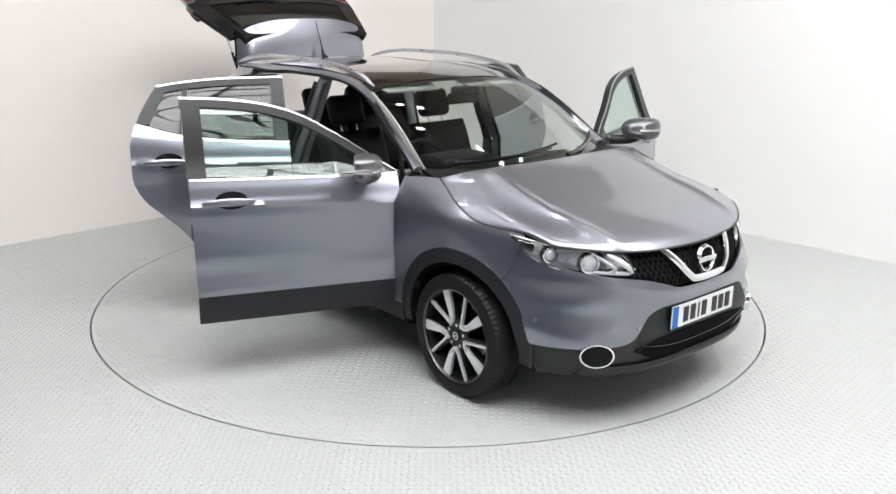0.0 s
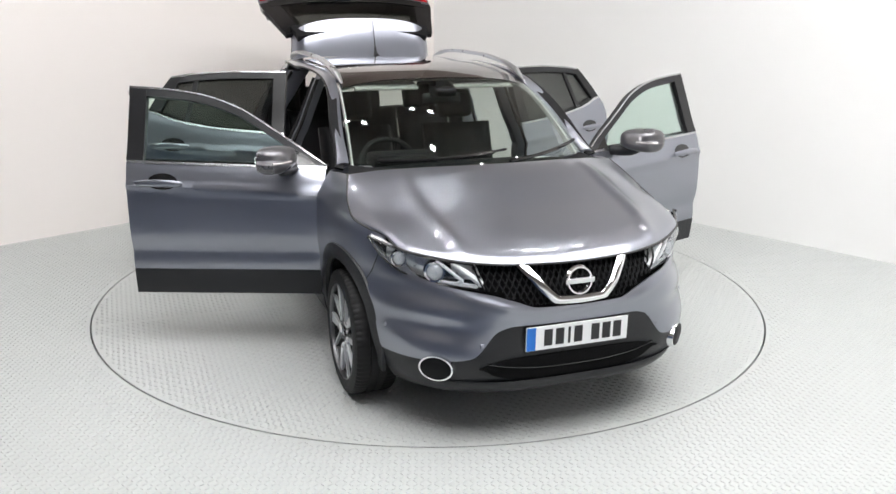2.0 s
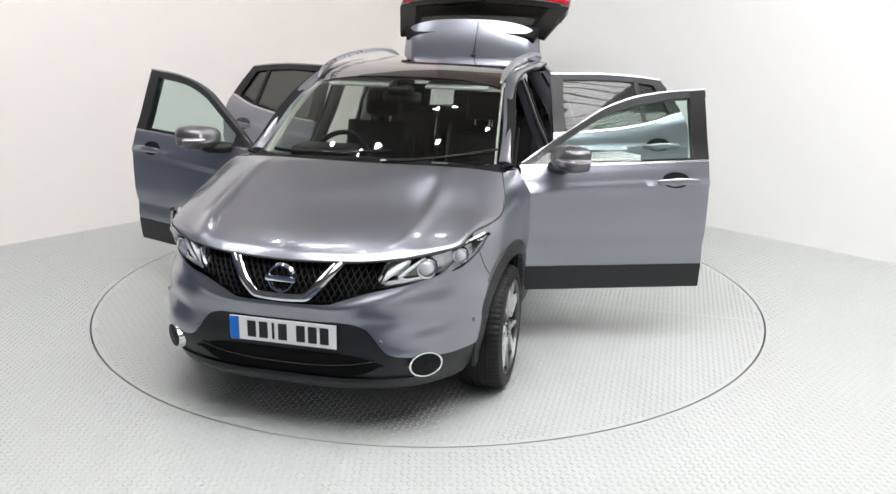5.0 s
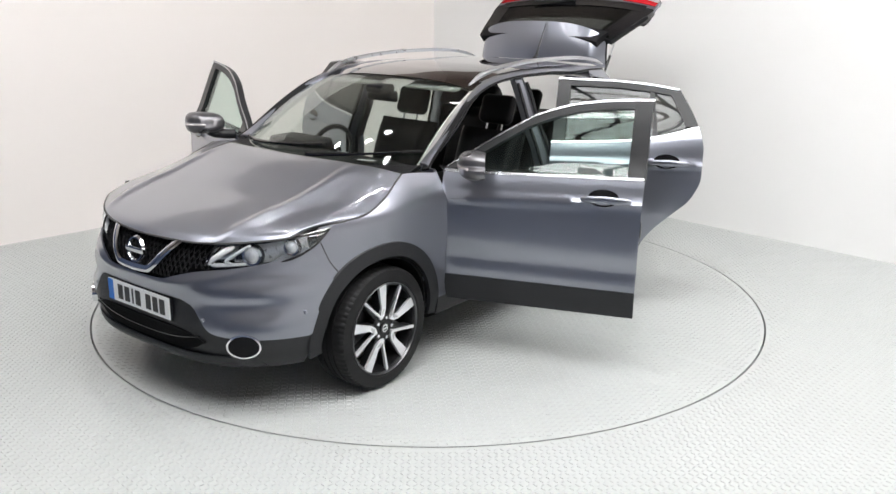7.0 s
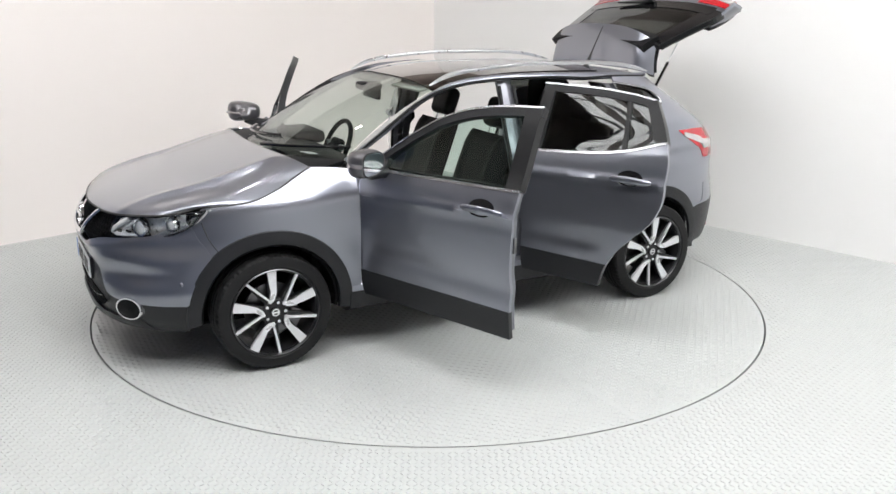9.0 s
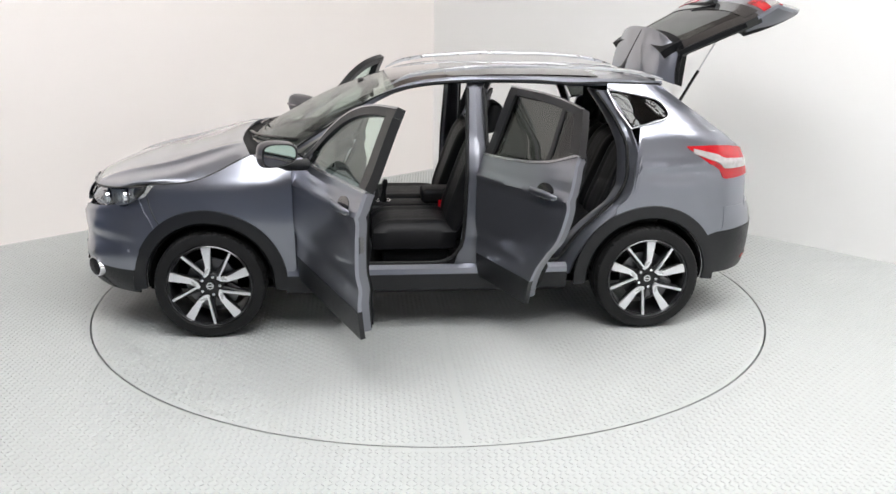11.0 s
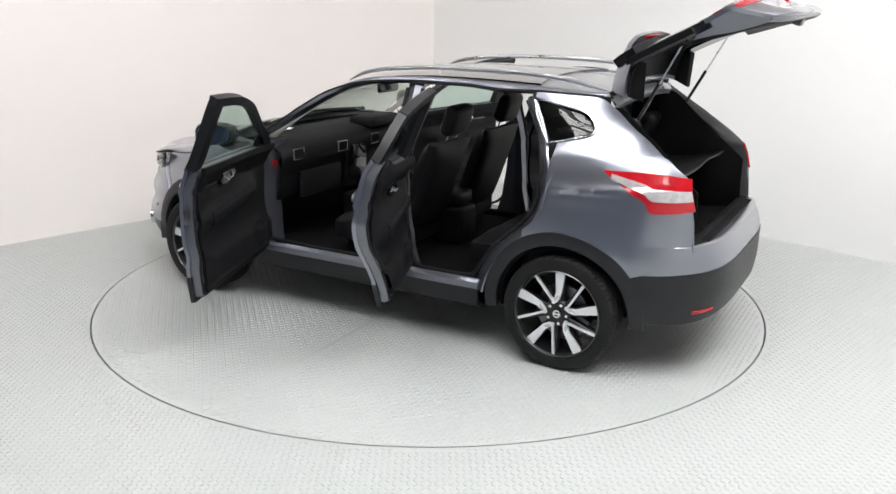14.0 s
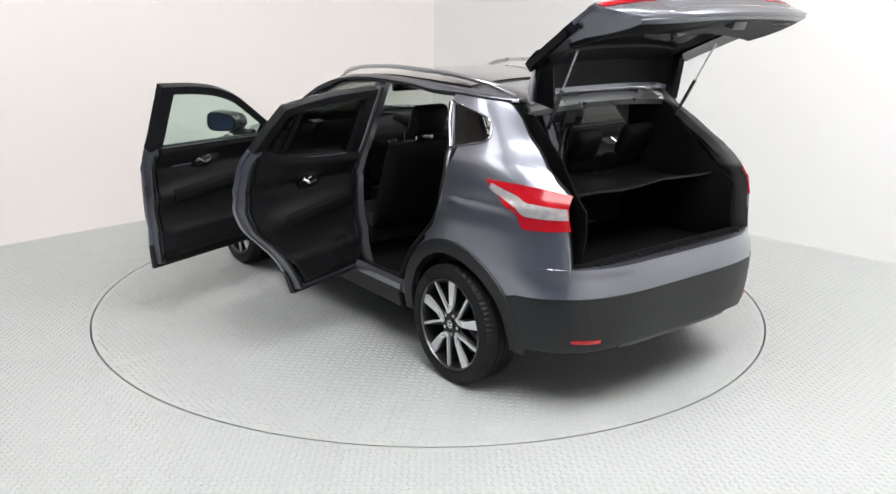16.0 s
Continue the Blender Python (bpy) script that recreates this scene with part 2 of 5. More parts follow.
def on_floor(x, y):
    r = math.hypot(x, y)
    if r < RT + 0.03 or y < -4.0 or abs(x) > 0.56 * (y + 5.9) + 0.2:
        return False
    return (Vector((x, y, 0)) - CORNER).dot(NL) < -0.05 and (Vector((x, y, 0)) - CORNER).dot(NR) < -0.05


tread = tagged(new("floor_tread", lozenges(on_floor, 0.030, 1)), "raised lozenges of the painted tread plate floor", "tread", "", "stuff")

turntable = thing("turntable", "round pale grey tread plate turntable set flush in the floor", "turntable")
disc_v, disc_f = ring_lathe([(0.0005, 0.0), (RT - 0.006, 0.0), (RT - 0.006, -0.05), (0.0005, -0.05)], 160)
part("disc", ([(x, -z, y) for x, y, z in disc_v], disc_f), FLOORMAT, turntable)
tread_t = new("tread", lozenges(lambda x, y: math.hypot(x, y) < RT - 0.03 and abs(x) > 0.012, 0.030, 2))
tread_t.parent = turntable
tagged(tread_t, "raised lozenges of the tread plate", "", "", "stuff")
for ang in (62, -47, 100):
    seam = part("seam", block(0.0, RT - 0.02, -0.0015, 0.0015, 0.0003, 0.0009, 0), SEAMMAT, turntable, "thin joint between the plates")
    seam.matrix_basis = pose(0, 0, 0, 0, 0, ang)
apron_v = [Vector((-7.65, -3.0, 0)), PL, PN, Vector((0.55, -9.0, 0)), Vector((0.55, -3.0, 0))]
structure("floor_behind", ([(p.x, p.y, z) for z in (0.002, 0.006) for p in apron_v],
          [(0, 1, 2, 3, 4), (5, 6, 7, 8, 9)] + [(k, (k + 1) % 5, (k + 1) % 5 + 5, k + 5) for k in range(5)]), DARKFLOOR, "dark workshop floor behind the camera", "floor")

ceiling = structure("ceiling", (lambda e: ([(*p[:2], z) for z in (CEIL, CEIL + 0.2) for p in e],
                    [(0, 1, 2, 3), (4, 5, 6, 7), (0, 1, 5, 4), (1, 2, 6, 5), (2, 3, 7, 6), (3, 0, 4, 7)]))([CORNER + (NL + NR) * 0.2, PL, PN, PR]),
                    CEILMAT, "dark brown workshop ceiling", "ceiling")

# ceiling lights: racks of glowing tubes, all out of view
GLOW = glow_mat("light_panel", (0.985, 0.99, 1.0), 10.3)
FRAMEMAT = mat("grey_lamp_frame", (0.25, 0.25, 0.25), 0.5)


def ceiling_light(x, y, sx, sy, strips, turn):
    """A rack of long tubes with open gaps between them, held by cross bars."""
    t = thing("ceiling_light", "unseen white rack of long light tubes added under the ceiling", "lamp", "ceiling lights")
    t.matrix_basis = pose(x, y, CEIL - 0.08, 0, 0, turn)
    pitch = sy / strips
    for k in range(strips):
        b = -sy / 2 + pitch * (k + 0.5)
        part("tube", block(-sx / 2, sx / 2, b - 0.11, b + 0.11, -0.01, 0.03, 0), GLOW, t, "long white light tube")
    for i in range(7):
        u = -sx / 2 + sx * i / 6
        part("cross_bar", block(u - 0.035, u + 0.035, -sy / 2, sy / 2, -0.03, -0.012, 0), FRAMEMAT, t, "grey cross bar under the tubes")
    return t


ceiling_light(0.6, -3.7, 5.4, 3.9, 12, 0)
# two side racks added only as fill for walls and floor
ceiling_light(4.0, -1.4, 3.4, 2.0, 6, -45)
ceiling_light(-4.0, -1.4, 3.4, 1.3, 3, 45)

SPOT = glow_mat("spot_glow", (1.0, 0.985, 0.97), 140.0)


def downlight(x, y):
    t = thing("downlight", "small round white downlight under the ceiling", "lamp", "downlights")
    t.matrix_basis = pose(x, y, CEIL - 0.05, 90, 0, 0)
    part("trim_ring", ring_lathe([(0.075, -0.012), (0.10, -0.012), (0.10, 0.045), (0.075, 0.045)], 28), FRAMEMAT, t)
    part("bulb", ring_lathe([(0.001, -0.004), (0.074, -0.004), (0.074, 0.03), (0.001, 0.03)], 24), SPOT, t)


for x, y in ((-1.6, 0.6), (-1.2, 0.6), (1.5, 0.4), (1.9, 0.4), (0.0, 1.9), (0.4, 1.9), (-0.9, -0.6), (-2.4, 1.3), (2.5, 1.2), (0.3, 0.2)):
    downlight(x, y)
# ---- the car: x ahead, y to its left, z up, origin on the ground amid the wheels ----
XW, ZW, RWHEEL = 1.323, 0.331, 0.338
ARCH_IN, ARCH_OUT = 0.378, 0.458

car = thing("car", "grey metallic five-door crossover car with all doors and tailgate open", "car")

W_OF_Z = spl((0.20, 0.80), (0.30, 0.855), (0.38, 0.872), (0.50, 0.884), (0.62, 0.893), (0.75, 0.898), (0.86, 0.896), (0.95, 0.889),
             (1.02, 0.872), (1.08, 0.846), (1.14, 0.815), (1.30, 0.752), (1.42, 0.704), (1.50, 0.668), (1.56, 0.635))
BELT = spl((-2.2, 1.30), (-1.5, 1.29), (-1.17, 1.235), (-0.95, 1.17), (-0.7, 1.13), (-0.25, 1.10), (0.3, 1.085), (0.85, 1.07), (1.2, 1.06))
BELTW = spl((-2.2, 1.21), (-1.5, 1.205), (-1.17, 1.185), (-0.95, 1.155), (-0.7, 1.125), (-0.25, 1.10), (0.3, 1.085), (0.85, 1.07), (1.2, 1.06))
XF = spl((0.20, 2.06), (0.27, 2.12), (0.33, 2.150), (0.45, 2.165), (0.55, 2.160), (0.66, 2.180), (0.74, 2.165), (0.80, 2.135), (0.86, 2.085), (0.95, 2.0), (1.1, 1.8))
NF = spl((0.25, 3.3), (0.45, 3.5), (0.60, 3.1), (0.75, 2.6), (0.9, 2.6), (1.1, 2.6))
XR = spl((0.25, -2.05), (0.36, -2.115), (0.5, -2.13), (0.62, -2.13), (0.70, -2.115), (0.76, -2.09), (0.95, -2.085), (1.10, -2.03), (1.3, -1.80), (1.45, -1.56), (1.55, -1.46))
NRR = spl((0.3, 4.2), (0.7, 4.4), (1.0, 4.4), (1.3, 4.0), (1.5, 4.0))
XS = 0.9


def sm(a, b, t):
    t = np.clip((t - a) / (b - a), 0, 1)
    return t * t * (3 - 2 * t)


def side_y(x, z):
    """Half the body's width at a place along it and a height."""
    x, z = np.asarray(x, float), np.asarray(z, float)
    zb = BELTW(x)
    zz = np.where(z < zb, 0.85 + (z - 0.85) * 0.23 / (zb - 0.85), 1.08 + (z - zb) * 0.48 / (1.56 - zb))
    w = W_OF_Z(np.where(z < 0.85, z, zz))
    w = w - 0.060 * sm(0.88, 1.18, z) * sm(0.45, 1.05, x)
    w = w - 0.013 * np.exp(-((z - 0.61) / 0.045) ** 2) * sm(0.9, 0.7, np.abs(x))
    w = w + 0.012 * np.exp(-((z - 0.955 - 0.04 * (0.3 - x)) / 0.022) ** 2) * sm(1.15, 0.7, x)
    w = w + 0.016 * sm(0.5, 0.75, z) * (1 - sm(0.9, 1.0, z)) * (np.exp(-((np.abs(x) - 1.36) / 0.35) ** 2))
    f = np.clip((x - XS) / (XF(z) - XS), 0, 0.9999)
    r = np.clip((-x - XS) / (-XR(z) - XS), 0, 0.9999)
    return w * (1 - f ** NF(z)) ** (1 / NF(z)) * (1 - r ** NRR(z)) ** (1 / NRR(z))


def front_pt(psi, z):
    """A point of the nose: psi 0 ahead, 90 degrees at the side."""
    n, xf = NF(z), XF(z)
    w = W_OF_Z(z) + 0.012
    c, s = np.cos(psi), np.abs(np.sin(psi))
    r = (np.abs(c) ** n + s ** n) ** (-1 / n)
    return np.stack([XS + (xf - XS) * r * c, w * r * np.sin(psi), z], -1)


def rear_pt(psi, z):
    n, xr = NRR(z), XR(z)
    w = W_OF_Z(z) + 0.006
    c, s = np.cos(psi), np.abs(np.sin(psi))
    r = (np.abs(c) ** n + s ** n) ** (-1 / n)
    return np.stack([-XS + (xr + XS) * r * c, w * r * np.sin(psi), z], -1)


def psi_at(fn, x, z):
    """The angle at which the nose or tail stands at that x."""
    lo, hi = 0.0, math.pi / 2
    for _ in range(40):
        mid = (lo + hi) / 2
        if abs(float(fn(mid, np.float64(z))[0])) > abs(x):
            lo = mid
        else:
            hi = mid
    return (lo + hi) / 2


def psi_at_y(fn, y, z):
    lo, hi = 0.0, math.pi / 2
    for _ in range(40):
        mid = (lo + hi) / 2
        if float(fn(mid, np.float64(z))[1]) < y:
            lo = mid
        else:
            hi = mid
    return (lo + hi) / 2


def side_grid(bottom, top, n, m, proud=0.0):
    """A ruled panel of the flank between two (x, z) curves."""
    u = np.linspace(0, 1, n)
    a, b = bottom(u), top(u)
    t = np.linspace(0, 1, m)[None, :, None]
    q = a[:, None, :] * (1 - t) + b[:, None, :] * t
    x, z = q[..., 0], q[..., 1]
    return np.stack([x, side_y(x, z) + proud, z], -1)


def arch_z(x, cx, r=ARCH_OUT - 0.01):
    return ZW + np.sqrt(np.maximum(r * r - (x - cx) ** 2, 0))


# curves of the flank, in (x, z)
DOOR_TOP = path((0.845, 1.075), (0.62, 1.225), (0.46, 1.325), (0.33, 1.395), (0.134, 1.455), (-0.05, 1.48), (-0.26, 1.492))
DOOR2_TOP = path((-0.275, 1.492), (-0.6, 1.490), (-0.85, 1.475), (-1.03, 1.452))
REAR_EDGE = path((-0.83, 0.355), (-0.865, 0.46), (-0.95, 0.60), (-1.06, 0.71), (-1.16, 0.80), (-1.215, 0.93), (-1.215, 1.08), (-1.175, 1.235))
GATE_EDGE = path((-1.985, 0.75), (-1.978, 0.83), (-1.960, 0.96), (-1.93, 1.09), (-1.86, 1.153), (-1.79, 1.205), (-1.69, 1.28), (-1.59, 1.348), (-1.49, 1.42), (-1.40, 1.475))

for s in (1, -1):
    # front wing
    def wing_bottom(u):
        x = 0.815 + u * (1.70 - 0.815)
        return np.stack([x, np.where(x < XW - 0.45, 0.40 - 0 * x, np.maximum(arch_z(x, XW), 0.40))], -1)
    WING_TOP = spl((0.80, 1.062), (1.0, 1.085), (1.066, 1.088), (1.15, 1.05), (1.25, 1.0), (1.39, 0.948), (1.64, 0.922), (1.70, 0.86), (1.75, 0.80))
    def wing_top(u):
        x = 0.828 + u * (1.715 - 0.828)
        return np.stack([x, WING_TOP(x)], -1)
    part("front_wing", sheet(mirror_grid(side_grid(wing_bottom, wing_top, 60, 24), s), 0.012, (0, s, 0)), PAINT, car)
    # sill
    u = np.linspace(0, 1, 40)
    x = 0.88 - u * 1.70
    prof = [(0.845, 0.425), (0.875, 0.405), (0.880, 0.36), (0.862, 0.30), (0.80, 0.275)]
    g = np.array([[(a, y, z) for y, z in prof] for a in x])
    part("sill", sheet(mirror_grid(g[:, :3], s), 0.03, (0, s, 0)), PAINT, car)
    prof2 = [(0.884, 0.372), (0.880, 0.33), (0.866, 0.27), (0.80, 0.235), (0.68, 0.23)]
    g = np.array([[(a, y, z) for y, z in prof2] for a in x])
    part("sill_cladding", sheet(mirror_grid(g, s), 0.02, (0, s, -1)), BLACK, car, "black plastic sill cladding")
    # arches
    for cx in (XW, -XW):
        a = np.radians(np.linspace(-6, 186, 56))
        rr = np.array([ARCH_IN, ARCH_IN + 0.004, (ARCH_IN + ARCH_OUT) / 2, ARCH_OUT - 0.004, ARCH_OUT])
        lift = np.array([-0.012, 0.010, 0.013, 0.010, -0.004])
        gx = cx + rr[None] * np.cos(a)[:, None]
        gz = ZW + rr[None] * np.sin(a)[:, None]
        gy = np.maximum(side_y(gx, np.maximum(gz, 0.30)), 0.80) + lift[None]
        part("wheel_arch", sheet(mirror_grid(np.stack([gx, gy, gz], -1), s), 0.02, (0, s, 0)), BLACK, car, "black plastic wheel arch moulding")
        gy2 = np.stack([np.minimum(side_y(gx[:, 0], np.maximum(gz[:, 0], 0.30)), 0.9) - 0.02, np.full(56, 0.56)], -1)
        liner = np.stack([np.repeat(gx[:, :1], 2, 1), gy2, np.repeat(gz[:, :1], 2, 1)], -1)
        part("wheel_arch_liner", sheet(mirror_grid(liner, s), 0.015, (0, 0, 1)), CARPET, car, "dark felt wheel arch liner")
        disc = [(cx + 0.42 * math.cos(t), 0.42 * math.sin(t) + ZW) for t in np.radians(np.linspace(-6, 186, 40))]
        part("inner_wing", prism(disc, 0.545 * s, 0.56 * s, lambda a1, b1, d: (a1, d, b1)), CARPET, car, "dark inner wing behind the wheel")
    # rear quarter, below and above the little window
    def q_bottom(u):
        x = -1.10 - u * (1.985 - 1.10)
        return np.stack([x, np.where(x > -1.70, arch_z(x, -XW), 0.58 + 0.05 * sm(-1.70, -1.98, x))], -1)
    QT = spl((-1.985, 0.75), (-1.972, 0.90), (-1.93, 1.09), (-1.86, 1.153), (-1.79, 1.205), (-1.6, 1.25), (-1.40, 1.29), (-1.24, 1.245), (-1.215, 1.05), (-1.20, 0.92), (-1.16, 0.83), (-1.10, 0.775))
    def q_top(u):
        x = -1.10 - u * (1.985 - 1.10)
        return np.stack([x, QT(x)], -1)
    gl = side_grid(lambda u: q_bottom(u ** 0.8), lambda u: q_top(u ** 0.8), 70, 26)
    part("rear_quarter", sheet(mirror_grid(gl, s), 0.012, (0, s, 0)), PAINT, car)
    QW_REAR = path((-1.245, 1.246), (-1.33, 1.272), (-1.425, 1.302), (-1.430, 1.325), (-1.385, 1.385), (-1.35, 1.408), (-1.20, 1.440), (-1.06, 1.468))
    C_OUT = path((-1.79, 1.205), (-1.69, 1.28), (-1.59, 1.348), (-1.52, 1.40), (-1.47, 1.434), (-1.40, 1.475), (-1.25, 1.492), (-1.06, 1.492))
    part("rear_pillar", sheet(mirror_grid(side_grid(QW_REAR, C_OUT, 40, 14), s), 0.012, (0, s, 0)), PAINT, car)
    # quarter window with its bright frame
    qa = path((-1.20, 1.248), (-1.31, 1.275), (-1.425, 1.308))
    qb = path((-1.07, 1.456), (-1.22, 1.430), (-1.365, 1.395))
    win = part("quarter_window", sheet(mirror_grid(side_grid(qa, qb, 16, 10, -0.012), s), 0.004, (0, s, 0)), PRIVACY, car, "dark tinted quarter window")
    loop = [(-1.185, 1.240), (-1.30, 1.266), (-1.415, 1.297), (-1.430, 1.315), (-1.385, 1.385), (-1.345, 1.405), (-1.20, 1.436), (-1.055, 1.460)]
    lp = path(*loop)(np.linspace(0, 1, 40))
    part("window_trim", tube([(a, s * (float(side_y(a, c)) + 0.002), c) for a, c in lp], 0.006, 8), TRIM, win, "bright window surround")
    fp = path((-1.055, 1.458), (-1.10, 1.36), (-1.185, 1.240))(np.linspace(0, 1, 12))
    part("pillar_trim", tube([(a, s * float(side_y(a, c)), c) for a, c in fp], 0.006, 8), TRIM, win, "bright window surround")

    # roof side rail of the body and A pillar
    LOWER = path((0.86, 1.085), (0.62, 1.238), (0.46, 1.338), (0.33, 1.408), (0.134, 1.468), (-0.05, 1.492), (-0.3, 1.503), (-0.6, 1.502), (-0.85, 1.488), (-1.06, 1.492), (-1.44, 1.478))
    UPPER = path((0.84, 0.715, 1.105), (0.62, 0.690, 1.225), (0.42, 0.655, 1.345), (0.26, 0.625, 1.432), (0.134, 0.612, 1.484), (-0.05, 0.605, 1.515), (-0.3, 0.60, 1.528), (-0.6, 0.595, 1.528), (-0.85, 0.59, 1.522), (-1.06, 0.58, 1.515), (-1.42, 0.55, 1.492))
    t = np.linspace(0, 1, 80)
    lo2 = LOWER(t)
    up = UPPER(t)
    lo3 = np.stack([lo2[:, 0], side_y(lo2[:, 0], lo2[:, 1]), lo2[:, 1]], -1)
    k = np.linspace(0, 1, 8)[None, :, None]
    gr = lo3[:, None] * (1 - k) + up[:, None] * k
    gr[..., 2] += 0.014 * np.sin(math.pi * k[..., 0])
    gr[..., 1] += 0.010 * np.sin(math.pi * k[..., 0])
    part("roof_side", sheet(mirror_grid(gr, s), 0.02, (0, s, 1)), PAINT, car, "painted pillar and roof edge")
    ins2 = np.stack([lo3, lo3 + np.array([0, -0.05, -0.015])], 1)
    part("door_seal", sheet(mirror_grid(ins2, s), 0.012, (0, 0, -1)), CABIN, car, "black rubber door seal")
    # B pillar
    bz = np.linspace(0.40, 1.50, 26)
    bw = spl((0.40, 0.13), (0.6, 0.09), (1.0, 0.062), (1.5, 0.05))(bz)
    bc = -0.262
    gr = np.array([[(bc + e * w, float(side_y(bc, z)) - 0.035 - 0.02 * abs(e), z) for e in np.linspace(-1, 1, 7)] for z, w in zip(bz, bw)])
    part("centre_pillar", sheet(mirror_grid(gr, s), 0.05, (0, s, 0)), SHADEPAINT, car, "painted centre door pillar")
    # rear door frame behind the opening, and foot of the front pillar
    e = REAR_EDGE(np.linspace(0, 1, 30))
    e = np.concatenate([e, path((-1.175, 1.235), (-1.12, 1.34), (-1.05, 1.45))(np.linspace(0.1, 1, 10))])
    gr = np.array([[(a + dx, float(side_y(a, c)) - dy, c) for dx, dy in ((-0.005, 0.004), (0.012, 0.03), (0.045, 0.045), (0.075, 0.09), (0.08, 0.16))] for a, c in e])
    part("door_jamb", sheet(mirror_grid(gr, s), 0.012, (1, s, 0)), PAINT, car, "painted door jamb")
    fl = path((0.77, 0.445), (0.30, 0.432), (-0.02, 0.432), (-0.12, 0.47), (-0.182, 0.58), (-0.195, 0.9), (-0.205, 1.20), (-0.215, 1.46))(np.linspace(0, 1, 40))
    part("door_seal", tube([(a, s * (float(side_y(a, c)) - 0.042), c) for a, c in fl], 0.011, 8), RUBBER, car, "black rubber door seal")
    rl = path((-0.315, 1.46), (-0.325, 1.1), (-0.335, 0.7), (-0.36, 0.50), (-0.42, 0.435), (-0.60, 0.430), (-0.76, 0.44), (-0.82, 0.52), (-0.90, 0.63), (-1.02, 0.745), (-1.12, 0.85), (-1.165, 0.98), (-1.165, 1.10), (-1.12, 1.25), (-1.00, 1.44))(np.linspace(0, 1, 60))
    part("door_seal", tube([(a, s * (float(side_y(a, c)) - 0.042), c) for a, c in rl], 0.011, 8), RUBBER, car, "black rubber door seal")
    gr = np.array([[(0.80 + dx, float(side_y(0.8, c)) - dy, c) for dx, dy in ((0.02, 0.004), (0.0, 0.03), (-0.03, 0.05), (-0.05, 0.12), (-0.05, 0.2))] for c in np.linspace(0.40, 1.07, 20)])
    part("hinge_pillar", sheet(mirror_grid(gr, s), 0.012, (-1, s, 0)), PAINT, car, "painted hinge pillar")

# nose: painted bumper, black skirt
YB = spl((0.0, 0.668), (0.20, 0.672), (0.30, 0.700), (0.415, 0.728), (0.60, 0.752), (0.72, 0.775), (0.80, 0.83), (0.9, 0.87))


def nose_psi_end(z):
    if z < 0.66:
        x = XW + math.sqrt(max((ARCH_OUT - 0.01) ** 2 - (z - ZW) ** 2, 0))
    else:
        x = 1.63 + (z - 0.66) * 0.55
    return psi_at(front_pt, x, z)


def nose_grid(zlo, zhi, n, m, push=0.0):
    """A band of the nose between two heights given by y, over both sides."""
    ends = np.array([nose_psi_end(float(z)) for z in np.linspace(0.25, 0.90, 40)])
    f_end = lambda z: np.interp(z, np.linspace(0.25, 0.90, 40), ends)
    rows = []
    for u in np.linspace(-1, 1, n):
        p = abs(u) * float(f_end(0.6))
        y0 = abs(float(front_pt(p, np.float64(0.6))[1]))
        col = []
        for v in np.linspace(0, 1, m):
            z = zlo(y0) * (1 - v) + zhi(y0) * v
            pt = front_pt(u * float(f_end(z)), np.float64(z))
            col.append((pt[0] + push, pt[1], pt[2]))
        rows.append(col)
    return np.array(rows)


LOWB = spl((0.0, 0.585), (0.30, 0.585), (0.38, 0.565), (0.52, 0.44), (0.60, 0.425), (0.95, 0.40))
bumper = nose_grid(LOWB, YB, 110, 30)
by, bz = np.abs(bumper[..., 1]), bumper[..., 2]
dent = 0.024 * np.exp(-((by - 0.66) / 0.12) ** 2) * np.exp(-((bz - 0.565) / 0.05) ** 2)
bumper[..., 0] -= dent
bumper[..., 0] += 0.008 * np.exp(-((bz - 0.655 - 0.10 * sm(0.2, 0.75, by)) / 0.02) ** 2)
part("front_bumper", sheet(bumper, 0.012, (1, 0, 0)), PAINT, car)
part("front_skirt", sheet(nose_grid(lambda y: 0.245, lambda y: LOWB(y), 90, 14, -0.004), 0.012, (1, 0, 0)), BLACK, car, "black plastic lower bumper")

# hood: a patch between four edges
def flank(x, z):
    return (x, float(side_y(x, z)) - 0.002, z)


HS0, HS1 = flank(1.66, 0.920), flank(1.066, 1.090)
H_FRONT = path(HS0, (1.80, 0.745, 0.900), (1.92, 0.64, 0.882), (2.03, 0.46, 0.862), (2.085, 0.27, 0.853), (2.115, 0.0, 0.852),
               (2.085, -0.27, 0.853), (2.03, -0.46, 0.862), (1.92, -0.64, 0.882), (1.80, -0.745, 0.900), (HS0[0], -HS0[1], HS0[2]))
H_REAR = path(HS1, (1.11, 0.60, 1.112), (1.155, 0.35, 1.122), (1.17, 0.0, 1.122), (1.155, -0.35, 1.122), (1.11, -0.60, 1.112), (HS1[0], -HS1[1], HS1[2]))
H_SIDE = path(HS0, flank(1.52, 0.932), flank(1.39, 0.950), flank(1.25, 1.002), flank(1.15, 1.052), HS1)
n, m = 110, 48
U, V = np.linspace(0, 1, n), np.linspace(0, 1, m)
F, R_ = H_FRONT(U), H_REAR(U)
L_ = H_SIDE(V)
Q_ = L_ * np.array([1, -1, 1])
uu, vv = U[:, None, None], V[None, :, None]
hood = (1 - vv) * F[:, None] + vv * R_[:, None] + (1 - uu) * L_[None] + uu * Q_[None] \
    - ((1 - uu) * (1 - vv) * F[0] + uu * (1 - vv) * F[-1] + (1 - uu) * vv * R_[0] + uu * vv * R_[-1])
q = np.abs(2 * uu[..., 0] - 1)
vz = vv[..., 0]
